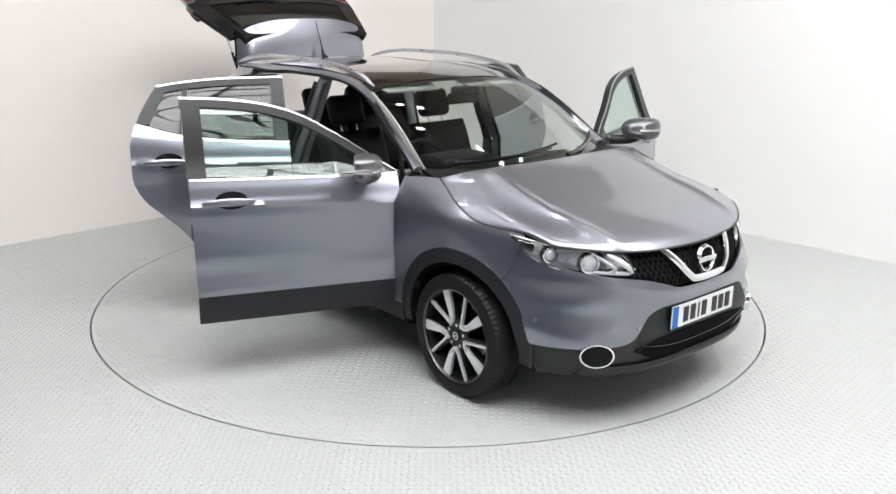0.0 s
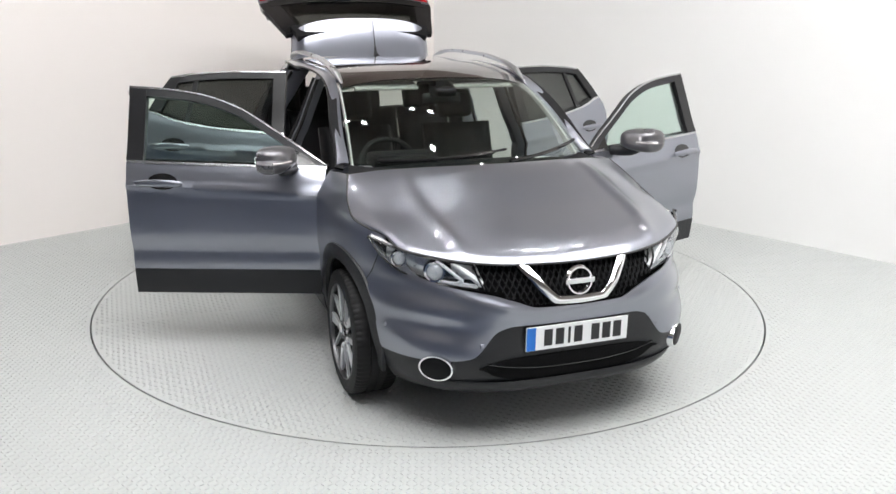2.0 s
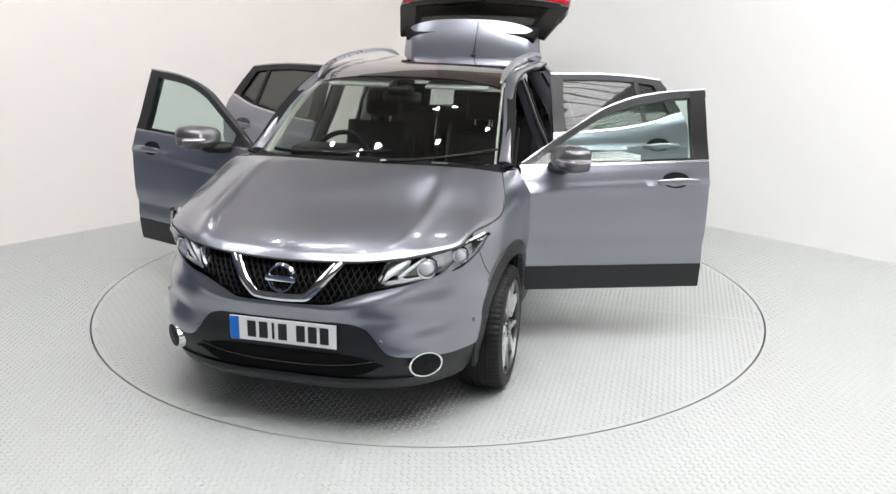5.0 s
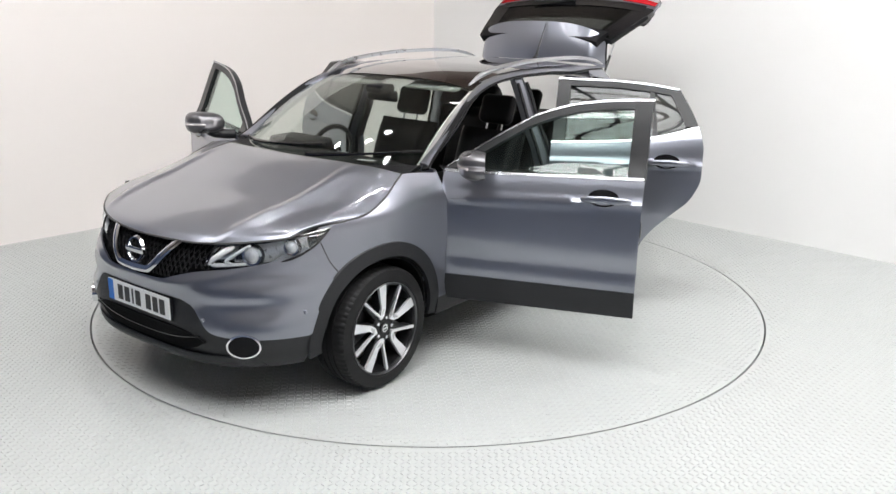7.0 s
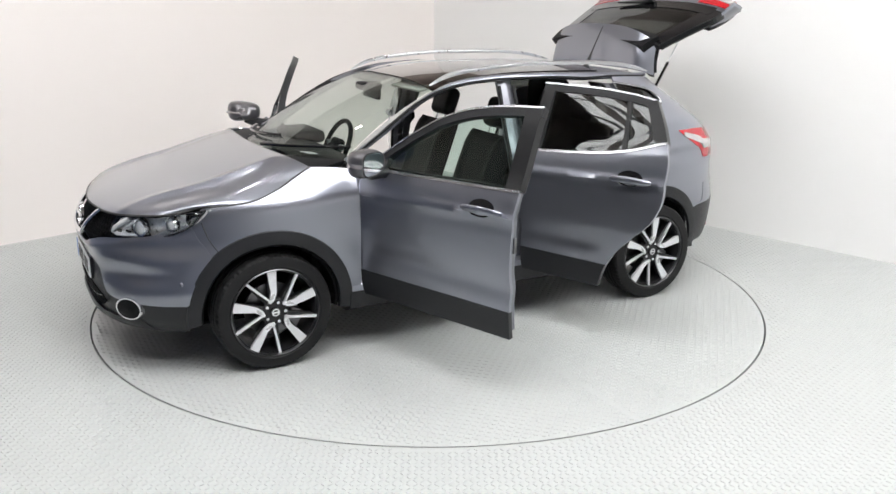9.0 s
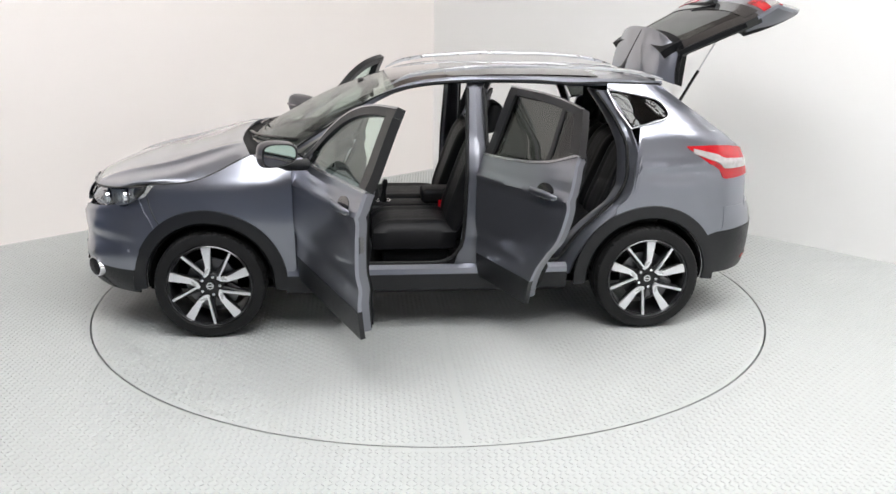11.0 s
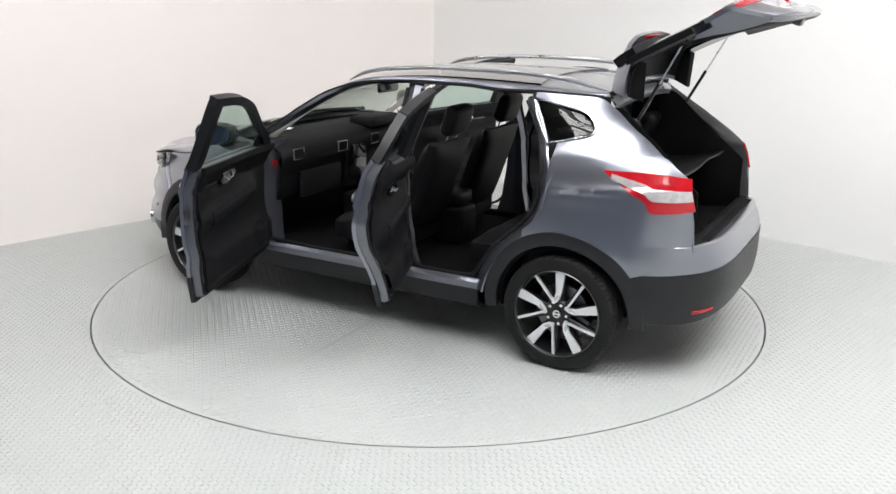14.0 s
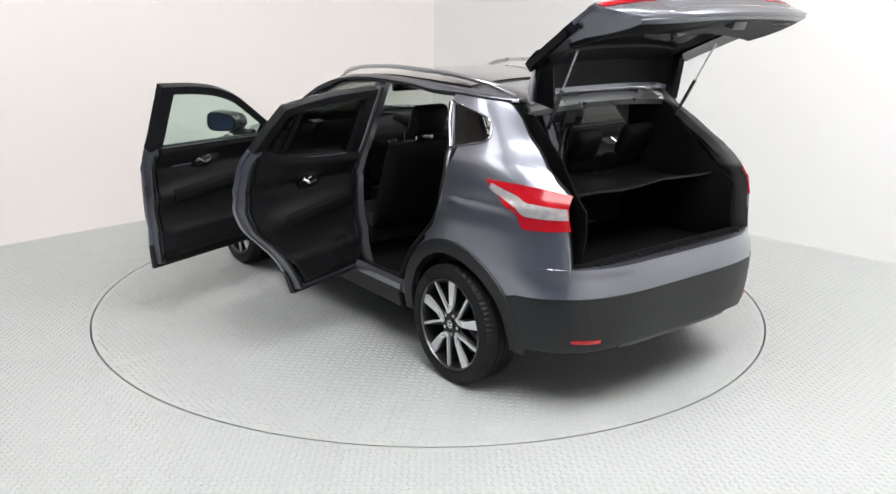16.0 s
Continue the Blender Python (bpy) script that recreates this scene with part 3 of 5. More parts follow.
hood[..., 2] += 0.066 * (1 - q ** 3) * np.sin(math.pi * vz ** 0.75) ** 0.7
ridge_at = 0.50 + 0.16 * vz
rise = np.sin(math.pi * np.clip(vz, 0, 1) ** 0.8) ** 0.6
hood[..., 2] += rise * (0.017 * np.exp(-((q - ridge_at) / 0.045) ** 2) - 0.004 * np.exp(-((q - ridge_at - 0.13) / 0.07) ** 2))
hood[..., 2] -= 0.006 * np.exp(-(q / 0.35) ** 2) * np.sin(math.pi * vz)
part("bonnet", sheet(hood, 0.012, (0, 0, 1)), PAINT, car, "grey bonnet with two soft creases")

gap = np.concatenate([H_SIDE(np.linspace(1, 0, 16)), H_FRONT(np.linspace(0, 1, 50))[1:-1], H_SIDE(np.linspace(0, 1, 16)) * np.array([1, -1, 1])])
part("panel_gap", tube([(a + 0.002, b * 1.0015, c - 0.003) for a, b, c in gap], 0.0055, 8), GAPMAT, car, "dark shut line round the bonnet")

# windscreen, roof
t = np.linspace(-1, 1, 40)
wb = np.stack([1.135 - 0.295 * np.abs(t) ** 2.2, 0.715 * t, 1.092 + 0.012 * np.abs(t) ** 2], -1)
wt = np.stack([0.27 - 0.06 * np.abs(t) ** 2, 0.600 * t, 1.492 - 0.034 * np.abs(t) ** 2.5], -1)
k = np.linspace(0, 1, 20)[None, :, None]
ws = wb[:, None] * (1 - k) + wt[:, None] * k
ws[..., 2] += 0.042 * np.sin(math.pi * k[..., 0])
screen = part("windscreen", sheet(ws, 0.005, (1, 0, 1)), WINDSCREEN, car, "clear laminated windscreen")
screen.visible_shadow = False
ZC = spl((0.30, 1.488), (0.2, 1.508), (0.0, 1.535), (-0.3, 1.552), (-0.7, 1.553), (-1.1, 1.538), (-1.42, 1.512))


def roof_grid(x0, x1, yw, n, m, up=0.0, bow=0.0):
    rows = []
    for a in np.linspace(x0, x1, n):
        edge = float(np.interp(-a, [-0.26, -0.134, 0.05, 0.3, 0.6, 0.85, 1.06, 1.42], [0.625, 0.612, 0.605, 0.60, 0.595, 0.59, 0.58, 0.55]))
        ez = float(np.interp(-a, [-0.26, -0.134, 0.05, 0.3, 0.6, 0.85, 1.06, 1.42], [1.432, 1.484, 1.515, 1.528, 1.528, 1.522, 1.515, 1.492]))
        col = []
        for q in np.linspace(-1, 1, m):
            y = q * edge * yw
            f = abs(y / edge)
            z = float(ZC(a)) * (1 - f ** 3) + ez * f ** 3
            col.append((a - bow * q * q, y, z + up))
        rows.append(col)
    return np.array(rows)


part("roof", sheet(roof_grid(0.10, -1.40, 1.0, 50, 30, -0.006), 0.02, (0, 0, 1)), PAINT, car, "painted roof skin")
part("roof_glass", sheet(roof_grid(0.262, -0.98, 0.955, 46, 30, 0.004, 0.05), 0.008, (0, 0, 1)), ROOFGLASS, car, "dark panoramic glass roof")

# ---- wheels ----
def wheel_mesh():
    """The meshes of one wheel, its axle along y and its face at +y."""
    ms = {}
    prof = [(0.240, -0.100), (0.262, -0.110), (0.300, -0.113), (0.325, -0.106), (0.334, -0.094), (0.3375, -0.075), (0.3375, -0.045), (0.331, -0.043), (0.331, -0.035), (0.338, -0.033),
            (0.338, -0.006), (0.331, -0.004), (0.331, 0.004), (0.338, 0.006), (0.338, 0.033), (0.331, 0.035), (0.331, 0.043), (0.3375, 0.045), (0.3375, 0.075), (0.334, 0.094),
            (0.325, 0.106), (0.300, 0.113), (0.275, 0.111), (0.262, 0.113), (0.250, 0.106), (0.240, 0.100)]
    prof = [(r if r < 0.25 else 0.25 + (r - 0.25) * 0.86, y) for r, y in prof]
    tv, tf = ring_lathe(prof, 216)
    tv = [(a, y, c) if not (0.046 < abs(y) < 0.107 and math.hypot(a, c) > 0.308 and (k // len(prof) + (0 if y > 0 else 1)) % 3 == 0) else (a * 0.986, y, c * 0.986) for k, (a, y, c) in enumerate(tv)]
    g = Geo().add(tv, tf)
    ms["tyre"] = mesh_of("tyre", g.v, g.f, RUBBER, 30)
    g = Geo().add(*ring_lathe([(0.243, -0.10), (0.243, 0.092), (0.232, 0.092), (0.222, 0.06), (0.215, 0.0), (0.222, -0.10)], 64))
    g.add(*ring_lathe([(0.001, 0.040), (0.078, 0.040), (0.078, 0.080), (0.070, 0.088), (0.001, 0.088)], 40))
    for k in range(5):
        for off, wd in ((0, 0.040), (-36, 0.018)):
            m = Matrix.Rotation(-radians(72 * k + 90 + off), 4, "Y")
            g.add(*block(0.06, 0.238, 0.035, 0.086, -wd / 2, wd / 2, 0.004, 1), m)
    ms["rim"] = mesh_of("rim", g.v, g.f, PILLAR, 30)
    ms["rim_edge"] = mesh_of("rim_edge", *ring_lathe([(0.240, 0.091), (0.246, 0.099), (0.248, 0.109), (0.244, 0.112), (0.239, 0.104)], 72), STEEL, 40)
    wide = [(0.239, -0.030), (0.240, 0.000), (0.239, 0.024), (0.180, 0.019), (0.115, 0.013), (0.080, 0.025), (0.060, 0.034), (0.053, 0.022), (0.070, 0.000), (0.105, -0.016), (0.17, -0.023)]
    thin = [(0.240, -0.0075), (0.240, 0.0075), (0.062, -0.016), (0.060, -0.026)]
    ms["blade"] = mesh_of("blade", *prism(wide, 0.082, 0.099, lambda a, b, d: (a, d, -b)), SILVER, 30)
    ms["thin_spoke"] = mesh_of("thin_spoke", *prism(thin, 0.082, 0.099, lambda a, b, d: (a, d, -b)), SILVER, 30)
    ms["hub_cap"] = mesh_of("hub_cap", *ring_lathe([(0.001, 0.088), (0.029, 0.088), (0.028, 0.096), (0.001, 0.098)], 32), GLOSSBLACK, 30)
    g = Geo().add(*ring_lathe([(0.015, 0.0975), (0.021, 0.0975), (0.021, 0.100), (0.015, 0.100)], 28))
    g.add(*block(-0.020, 0.020, 0.0975, 0.1005, -0.004, 0.004, 0))
    ms["cap_mark"] = mesh_of("cap_mark", g.v, g.f, CHROME, 30)
    ms["wheel_nut"] = mesh_of("wheel_nut", *ring_lathe([(0.001, 0.080), (0.0105, 0.080), (0.0095, 0.096), (0.001, 0.097)], 6), CHROME, 20)
    ms["brake_disc"] = mesh_of("brake_disc", *ring_lathe([(0.06, 0.00), (0.150, 0.00), (0.150, 0.022), (0.06, 0.022)], 48), STEEL, 30)
    ms["caliper"] = mesh_of("caliper", *block(0.09, 0.175, -0.02, 0.05, -0.06, 0.06, 0.012), STEEL, 30)
    return ms


WM = wheel_mesh()


def wheel(x, s, spin):
    def put(name, data, parent, m=None):
        ob = new(name, data)
        ob.parent = parent
        if m is not None:
            ob.matrix_basis = m
        return ob
    w = new("wheel")
    w.parent = car
    tagged(w, "black alloy wheel with bright machined spokes")
    w.matrix_basis = pose(x, (0.788 if x > 0 else 0.806) * s, ZW - 0.0045, 0, 0, 0 if s > 0 else 180) @ pose(0, 0, 0, 0, spin, 0)
    for nm in ("tyre", "rim", "rim_edge", "hub_cap", "cap_mark", "brake_disc"):
        put(nm, WM[nm], w)
    put("caliper", WM["caliper"], w, pose(0, 0, 0, 0, -spin + 150, 0))
    for k in range(5):
        put("blade", WM["blade"], w, pose(0, 0, 0, 0, -72 * k - 90, 0))
        put("thin_spoke", WM["thin_spoke"], w, pose(0, 0, 0, 0, -72 * k - 54, 0))
        put("wheel_nut", WM["wheel_nut"], w, pose(0, 0, 0, 0, -72 * k - 40, 0) @ pose(0.056, 0, 0))
    return w


wheel(XW, 1, 4)
wheel(-XW, 1, -2)
wheel(XW, -1, 20)
wheel(-XW, -1, 33)

# ---- doors ----
HF, HR = (0.80, 0.872), (-0.272, 0.872)


def hinge_pose(h, s, degrees):
    return Matrix.Translation((h[0], s * h[1], 0)) @ Matrix.Rotation(radians(-s * degrees), 4, "Z") @ Matrix.Translation((-h[0], -s * h[1], 0))


def ruled(xf, xr, zf, zt, n, m, proud=0.0, inset=0.0):
    """Flank panel: xf(v), xr(v) its ends by height share, zf(x), zt(x) its lower and upper edge."""
    rows = []
    for v in np.linspace(0, 1, m):
        a, b = xf(v), xr(v)
        x = a + (b - a) * np.linspace(0, 1, n)
        z = zf(x) * (1 - v) + zt(x) * v
        rows.append(np.stack([x, side_y(x, z) + proud, z], -1))
    return np.array(rows)


def handle(parent, x0, x1, z, s):
    """A pull handle before a black plate that stands for its shaded dish."""
    y0 = float(side_y((x0 + x1) / 2, z))
    pts = [(x0 + (x1 - x0) * t, s * (y0 + 0.010 + 0.026 * math.sin(math.pi * min(1, max(0, t))) ** 0.5), z + 0.004 * math.sin(math.pi * t)) for t in np.linspace(0, 1, 14)]
    hv, hf = tube(pts, [0.010] + [0.0165] * 12 + [0.010], 14)
    hv = [(a, b + 0.35 * (s * (y0 + 0.030) - b), z + 0.004 + (c - z - 0.004) * (0.95 + 0.35 * max(0.0, 1 - abs((a - x0) / (x1 - x0) - 0.5) * 2))) for a, b, c in hv]
    part("handle", (hv, hf), PAINT, parent, "body-coloured pull handle")
    cx = (x0 + x1) / 2 + 0.015
    cup = [(cx + 0.080 * math.cos(t), z + 0.006 + 0.043 * math.sin(t)) for t in np.linspace(0, 2 * math.pi, 28, endpoint=False)]
    part("dish_shade", prism(cup, s * (y0 - 0.01), s * (y0 + 0.003), lambda a, b, d: (a, d + s * (float(side_y(a, b)) - y0), b)), GLOSSBLACK, parent, "black plate for the shade in the painted handle dish")


def inner_trim(parent, grid, s, hx0, hx1, hz, pocket):
    """Black lining with swept armrest, dished opener, pocket and speaker."""
    g = np.array(grid, float)
    x, z = g[..., 0], g[..., 2]
    t = (x - hx0) / (hx1 - hx0)
    arm_z = hz - 0.135 - 0.045 * (1 - t)
    relief = 0.050 * np.exp(-((z - arm_z) / 0.050) ** 2) * sm(-0.25, 0.05, t) * sm(1.25, 0.95, t)
    relief += 0.018 * sm(hz + 0.02, hz + 0.07, z)
    relief += 0.030 * sm(0.62, 0.57, z) * sm(0.42, 0.47, z) * sm(-0.2, 0.0, t)
    relief += 0.016 * np.exp(-(((x - pocket[0]) ** 2 + (z - pocket[1]) ** 2) / 0.085 ** 2) ** 2)
    relief -= 0.012 * np.exp(-((z - hz + 0.01) / 0.055) ** 2) * sm(-0.1, 0.1, t) * sm(1.1, 0.9, t)
    edge_in = np.minimum.outer(np.minimum(np.arange(g.shape[0]), np.arange(g.shape[0])[::-1]), np.full(g.shape[1], 99))
    relief *= np.clip(edge_in / 2.0, 0, 1)
    g[..., 1] -= relief
    part("lining", sheet(mirror_grid(g, s), 0.024, (0, -s, 0)), CABIN, parent, "black moulded door lining")
    c = hx0 + (hx1 - hx0) * 0.45
    yh = float(side_y(c, hz)) - 0.080
    pad = np.array([[(a, float(side_y(a, 0.85)) - 0.128 - 0.008 * math.sin(math.pi * k), hz - 0.175 - 0.045 * (1 - (a - hx0) / (hx1 - hx0)) + 0.075 * k) for k in np.linspace(0, 1, 6)] for a in np.linspace(hx0, hx1, 20)])
    part("armrest", sheet(mirror_grid(pad, s), 0.016, (0, -s, 0)), LEATHER, parent, "padded leather armrest")
    bowl = [(c + (0.125 if math.cos(q) * (hx1 - hx0) > 0 else 0.085) * math.cos(q), hz + 0.038 * math.sin(q) + 0.012 * math.cos(q)) for q in np.linspace(0, 2 * math.pi, 30, endpoint=False)]
    part("opener_bowl", prism(bowl, s * (yh - 0.012), s * (yh + 0.02), lambda a, b, d: (a, d, b)), GLOSSBLACK, parent, "dark opener bowl")
    part("opener", tube([(c - 0.045, s * (yh - 0.014), hz + 0.012), (c - 0.02, s * (yh - 0.032), hz - 0.008), (c + 0.02, s * (yh - 0.034), hz - 0.006), (c + 0.05, s * (yh - 0.014), hz + 0.018)], [0.008, 0.010, 0.010, 0.007], 10), CHROME, parent, "bright inner door opener")
    part("lock_button", block(c - 0.075, c - 0.055, min(s * (yh - 0.026), s * (yh - 0.012)), max(s * (yh - 0.026), s * (yh - 0.012)), hz - 0.006, hz + 0.016, 0.003), CHROME, parent, "bright lock button")
    g2 = Geo()
    ys = float(side_y(pocket[0], pocket[1])) - 0.088 - 0.040
    for r in (0.030, 0.050, 0.070):
        rg = ring_lathe([(r - 0.004, 0.0), (r + 0.004, 0.0), (r + 0.003, 0.006), (r - 0.003, 0.006)], 28)
        g2.add([(pocket[0] + a, s * (ys + 0.022 - b), pocket[1] + d) for a, b, d in rg[0]], rg[1])
    part("speaker", (g2.v, g2.f), CARPET, parent, "round speaker grille")


def mirror_head(door, s):
    """A door mirror on its foot, with lamp strip and glass."""
    c = Vector((0.60, 1.03, 1.145))
    rows = []
    for u in np.linspace(0, 1, 15):
        x = -0.060 + 0.15 * u
        k = math.sqrt(max(0.0, 1 - max(0, (u - 0.25) / 0.75) ** 3.6)) * (0.90 + 0.10 * min(1, u / 0.25))
        col = []
        for t in np.linspace(0, 2 * math.pi, 33):
            ct, st = math.cos(t), math.sin(t)
            r = (abs(ct) ** 3.2 + abs(st) ** 3.2) ** (-1 / 3.2)
            yy, zz = 0.118 * r * ct * k, 0.078 * r * st * k
            zz *= 0.86 + 0.14 * (ct * r * 0.9 + 0.2)
            col.append((c.x + x - 0.03 * (yy / 0.118), c.y + yy, c.z + zz + 0.01))
        rows.append(col)
    g = np.array(rows)
    head = part("mirror", sheet(mirror_grid(g, s), 0.004, (1, 0, 0)), MIRRORCAP, door, "glossy grey door mirror, its paint darkened against glare")
    low = [(a, b, z) for a, b, z in ((c.x + 0.05, 0.845, 1.075), (c.x + 0.04, 0.90, 1.075), (c.x + 0.02, 0.97, 1.085), (c.x + 0.02, 1.02, 1.105))]
    part("mirror_foot", tube([(a, s * b, z) for a, b, z in low], [0.034, 0.032, 0.034, 0.03], 12), BLACK, head, "black mirror foot")
    rim = g[0]
    face = [tuple(p) for p in rim[:-1]]
    v = [(a + 0.004, s * b, z) for a, b, z in face] + [(a + 0.012, s * b, z) for a, b, z in face]
    n = len(face)
    f = [tuple(range(n)), tuple(range(n, 2 * n))[::-1]] + [(k, k + n, (k + 1) % n + n, (k + 1) % n) for k in range(n)]
    part("mirror_surround", (v, f), BLACK, head, "black mirror backing")
    ctr = np.mean(np.array(face), 0)
    v = [tuple(((Vector(p) - Vector(ctr)) * 0.88 + Vector(ctr))) for p in face]
    v = [(a - 0.001, s * b, z) for a, b, z in v] + [(a + 0.003, s * b, z) for a, b, z in v]
    part("mirror_glass", (v, f), MIRROR, head, "mirror glass")
    pts = [(c.x + 0.050 + 0.030 * (1 - t) - 0.05 * t * t, s * (c.y + 0.02 + 0.10 * t), c.z + 0.004) for t in np.linspace(0, 1, 8)]
    part("indicator", tube(pts, 0.008, 8), CLEARLENS, head, "slim clear indicator strip")


def front_door(s):
    xf = lambda v: 0.800 + 0.030 * v
    xr = lambda v: -0.245 - 0.010 * v
    low = lambda x: 0.500 + 0 * x
    bot = lambda x: 0.355 + 0 * x
    belt = lambda x: BELT(x) - 0.004
    door = part("front_door", sheet(mirror_grid(ruled(xf, xr, low, belt, 50, 26), s), 0.020, (0, s, 0)), PAINT, car, "open grey front door with bright window trim")
    door.matrix_basis = hinge_pose(HF, s, 69.8)
    part("inner_shell", sheet(mirror_grid(ruled(lambda v: 0.775 + 0.030 * v, lambda v: -0.228 - 0.008 * v, lambda x: 0.385 + 0 * x, belt, 40, 20, -0.020), s), 0.045, (0, s, 0)), SHADEPAINT, door, "painted inner shell with shut faces")
    part("shell_step", sheet(mirror_grid(ruled(lambda v: 0.765 + 0.030 * v, lambda v: -0.214 - 0.008 * v, lambda x: 0.400 + 0 * x, belt, 30, 16, -0.062), s), 0.008, (0, s, 0)), SHADEPAINT, door, "painted step round the lining")
    part("cladding", sheet(mirror_grid(ruled(lambda v: 0.800, lambda v: -0.245, bot, low, 40, 6, 0.004), s), 0.026, (0, s, 0)), BLACK, door, "black plastic door cladding")
    part("belt_trim", sheet(mirror_grid(ruled(lambda v: 0.835, lambda v: -0.25, lambda x: BELT(x) - 0.004, lambda x: BELT(x) + 0.009, 40, 3, 0.006), s), 0.012, (0, s, 0)), TRIM, door, "bright belt strip")
    # window frame and glass
    t = np.linspace(0, 1, 44)
    outer = DOOR_TOP(t)
    inner = outer + np.array([-0.002, -0.047])
    inner[:, 1] = np.maximum(inner[:, 1], BELT(inner[:, 0]) + 0.012)
    k = np.linspace(0, 1, 4)[None, :, None]
    q = outer[:, None] * (1 - k) + inner[:, None] * k
    g = np.stack([q[..., 0], side_y(q[..., 0], q[..., 1]) + 0.002, q[..., 1]], -1)
    fr = part("window_frame", sheet(mirror_grid(g, s), 0.045, (0, s, 0)), BLACK, door, "black window frame")
    tg = np.stack([g[:, 0], g[:, 0] * 0.4 + g[:, 1] * 0.6], 1)
    part("frame_trim", sheet(mirror_grid(tg + np.array([0, 0.004, 0.001]), s), 0.008, (0, s, 0)), TRIM, fr, "bright strip along the window frame")
    zt = lambda x: np.interp(x, outer[::-1, 0], outer[::-1, 1])
    part("pillar_cover", sheet(mirror_grid(ruled(lambda v: -0.165, lambda v: -0.256, lambda x: BELT(x) + 0.010, lambda x: zt(x) - 0.016, 6, 10, 0.004), s), 0.05, (0, s, 0)), PILLAR, fr, "gloss black pillar cover")
    part("mirror_sail", sheet(mirror_grid(ruled(lambda v: 0.845 - 0.12 * v, lambda v: 0.665, lambda x: BELT(x) + 0.008, lambda x: np.maximum(zt(x) - 0.03, BELT(x) + 0.012), 10, 6, 0.002), s), 0.03, (0, s, 0)), GLOSSBLACK, fr, "black mirror sail")
    pane = part("window", sheet(mirror_grid(ruled(lambda v: 0.75, lambda v: -0.17, lambda x: BELT(x) - 0.01, lambda x: np.maximum(zt(x) - 0.040, BELT(x)), 40, 14, -0.012), s), 0.004, (0, s, 0)), WINDOW, door, "green tinted closed window")
    pane.visible_shadow = False
    mirror_head(door, s)
    handle(door, -0.195, 0.055, 0.992, s)
    inner_trim(door, ruled(lambda v: 0.755 + 0.03 * v, lambda v: -0.205, lambda x: 0.41 + 0 * x, lambda x: BELT(x) + 0.004, 44, 44, -0.088), s, -0.12, 0.50, 0.985, (0.57, 0.55))
    # latch and seal on the shut face
    y = float(side_y(-0.24, 0.75)) - 0.035
    part("latch", block(-0.256, -0.247, s * y - 0.012, s * y + 0.012, 0.80, 0.88, 0.003), STEEL, door, "steel door latch")
    pts = [(-0.215, s * (float(side_y(-0.2, z)) - 0.066), z) for z in np.linspace(0.40, 1.06, 12)]
    part("seal", tube(pts, 0.010, 8), RUBBER, door, "black rubber seal")
    pts = [(x, s * (float(side_y(x, 0.41)) - 0.066), 0.395) for x in np.linspace(-0.2, 0.74, 12)]
    part("seal", tube(pts, 0.010, 8), RUBBER, door, "black rubber seal")


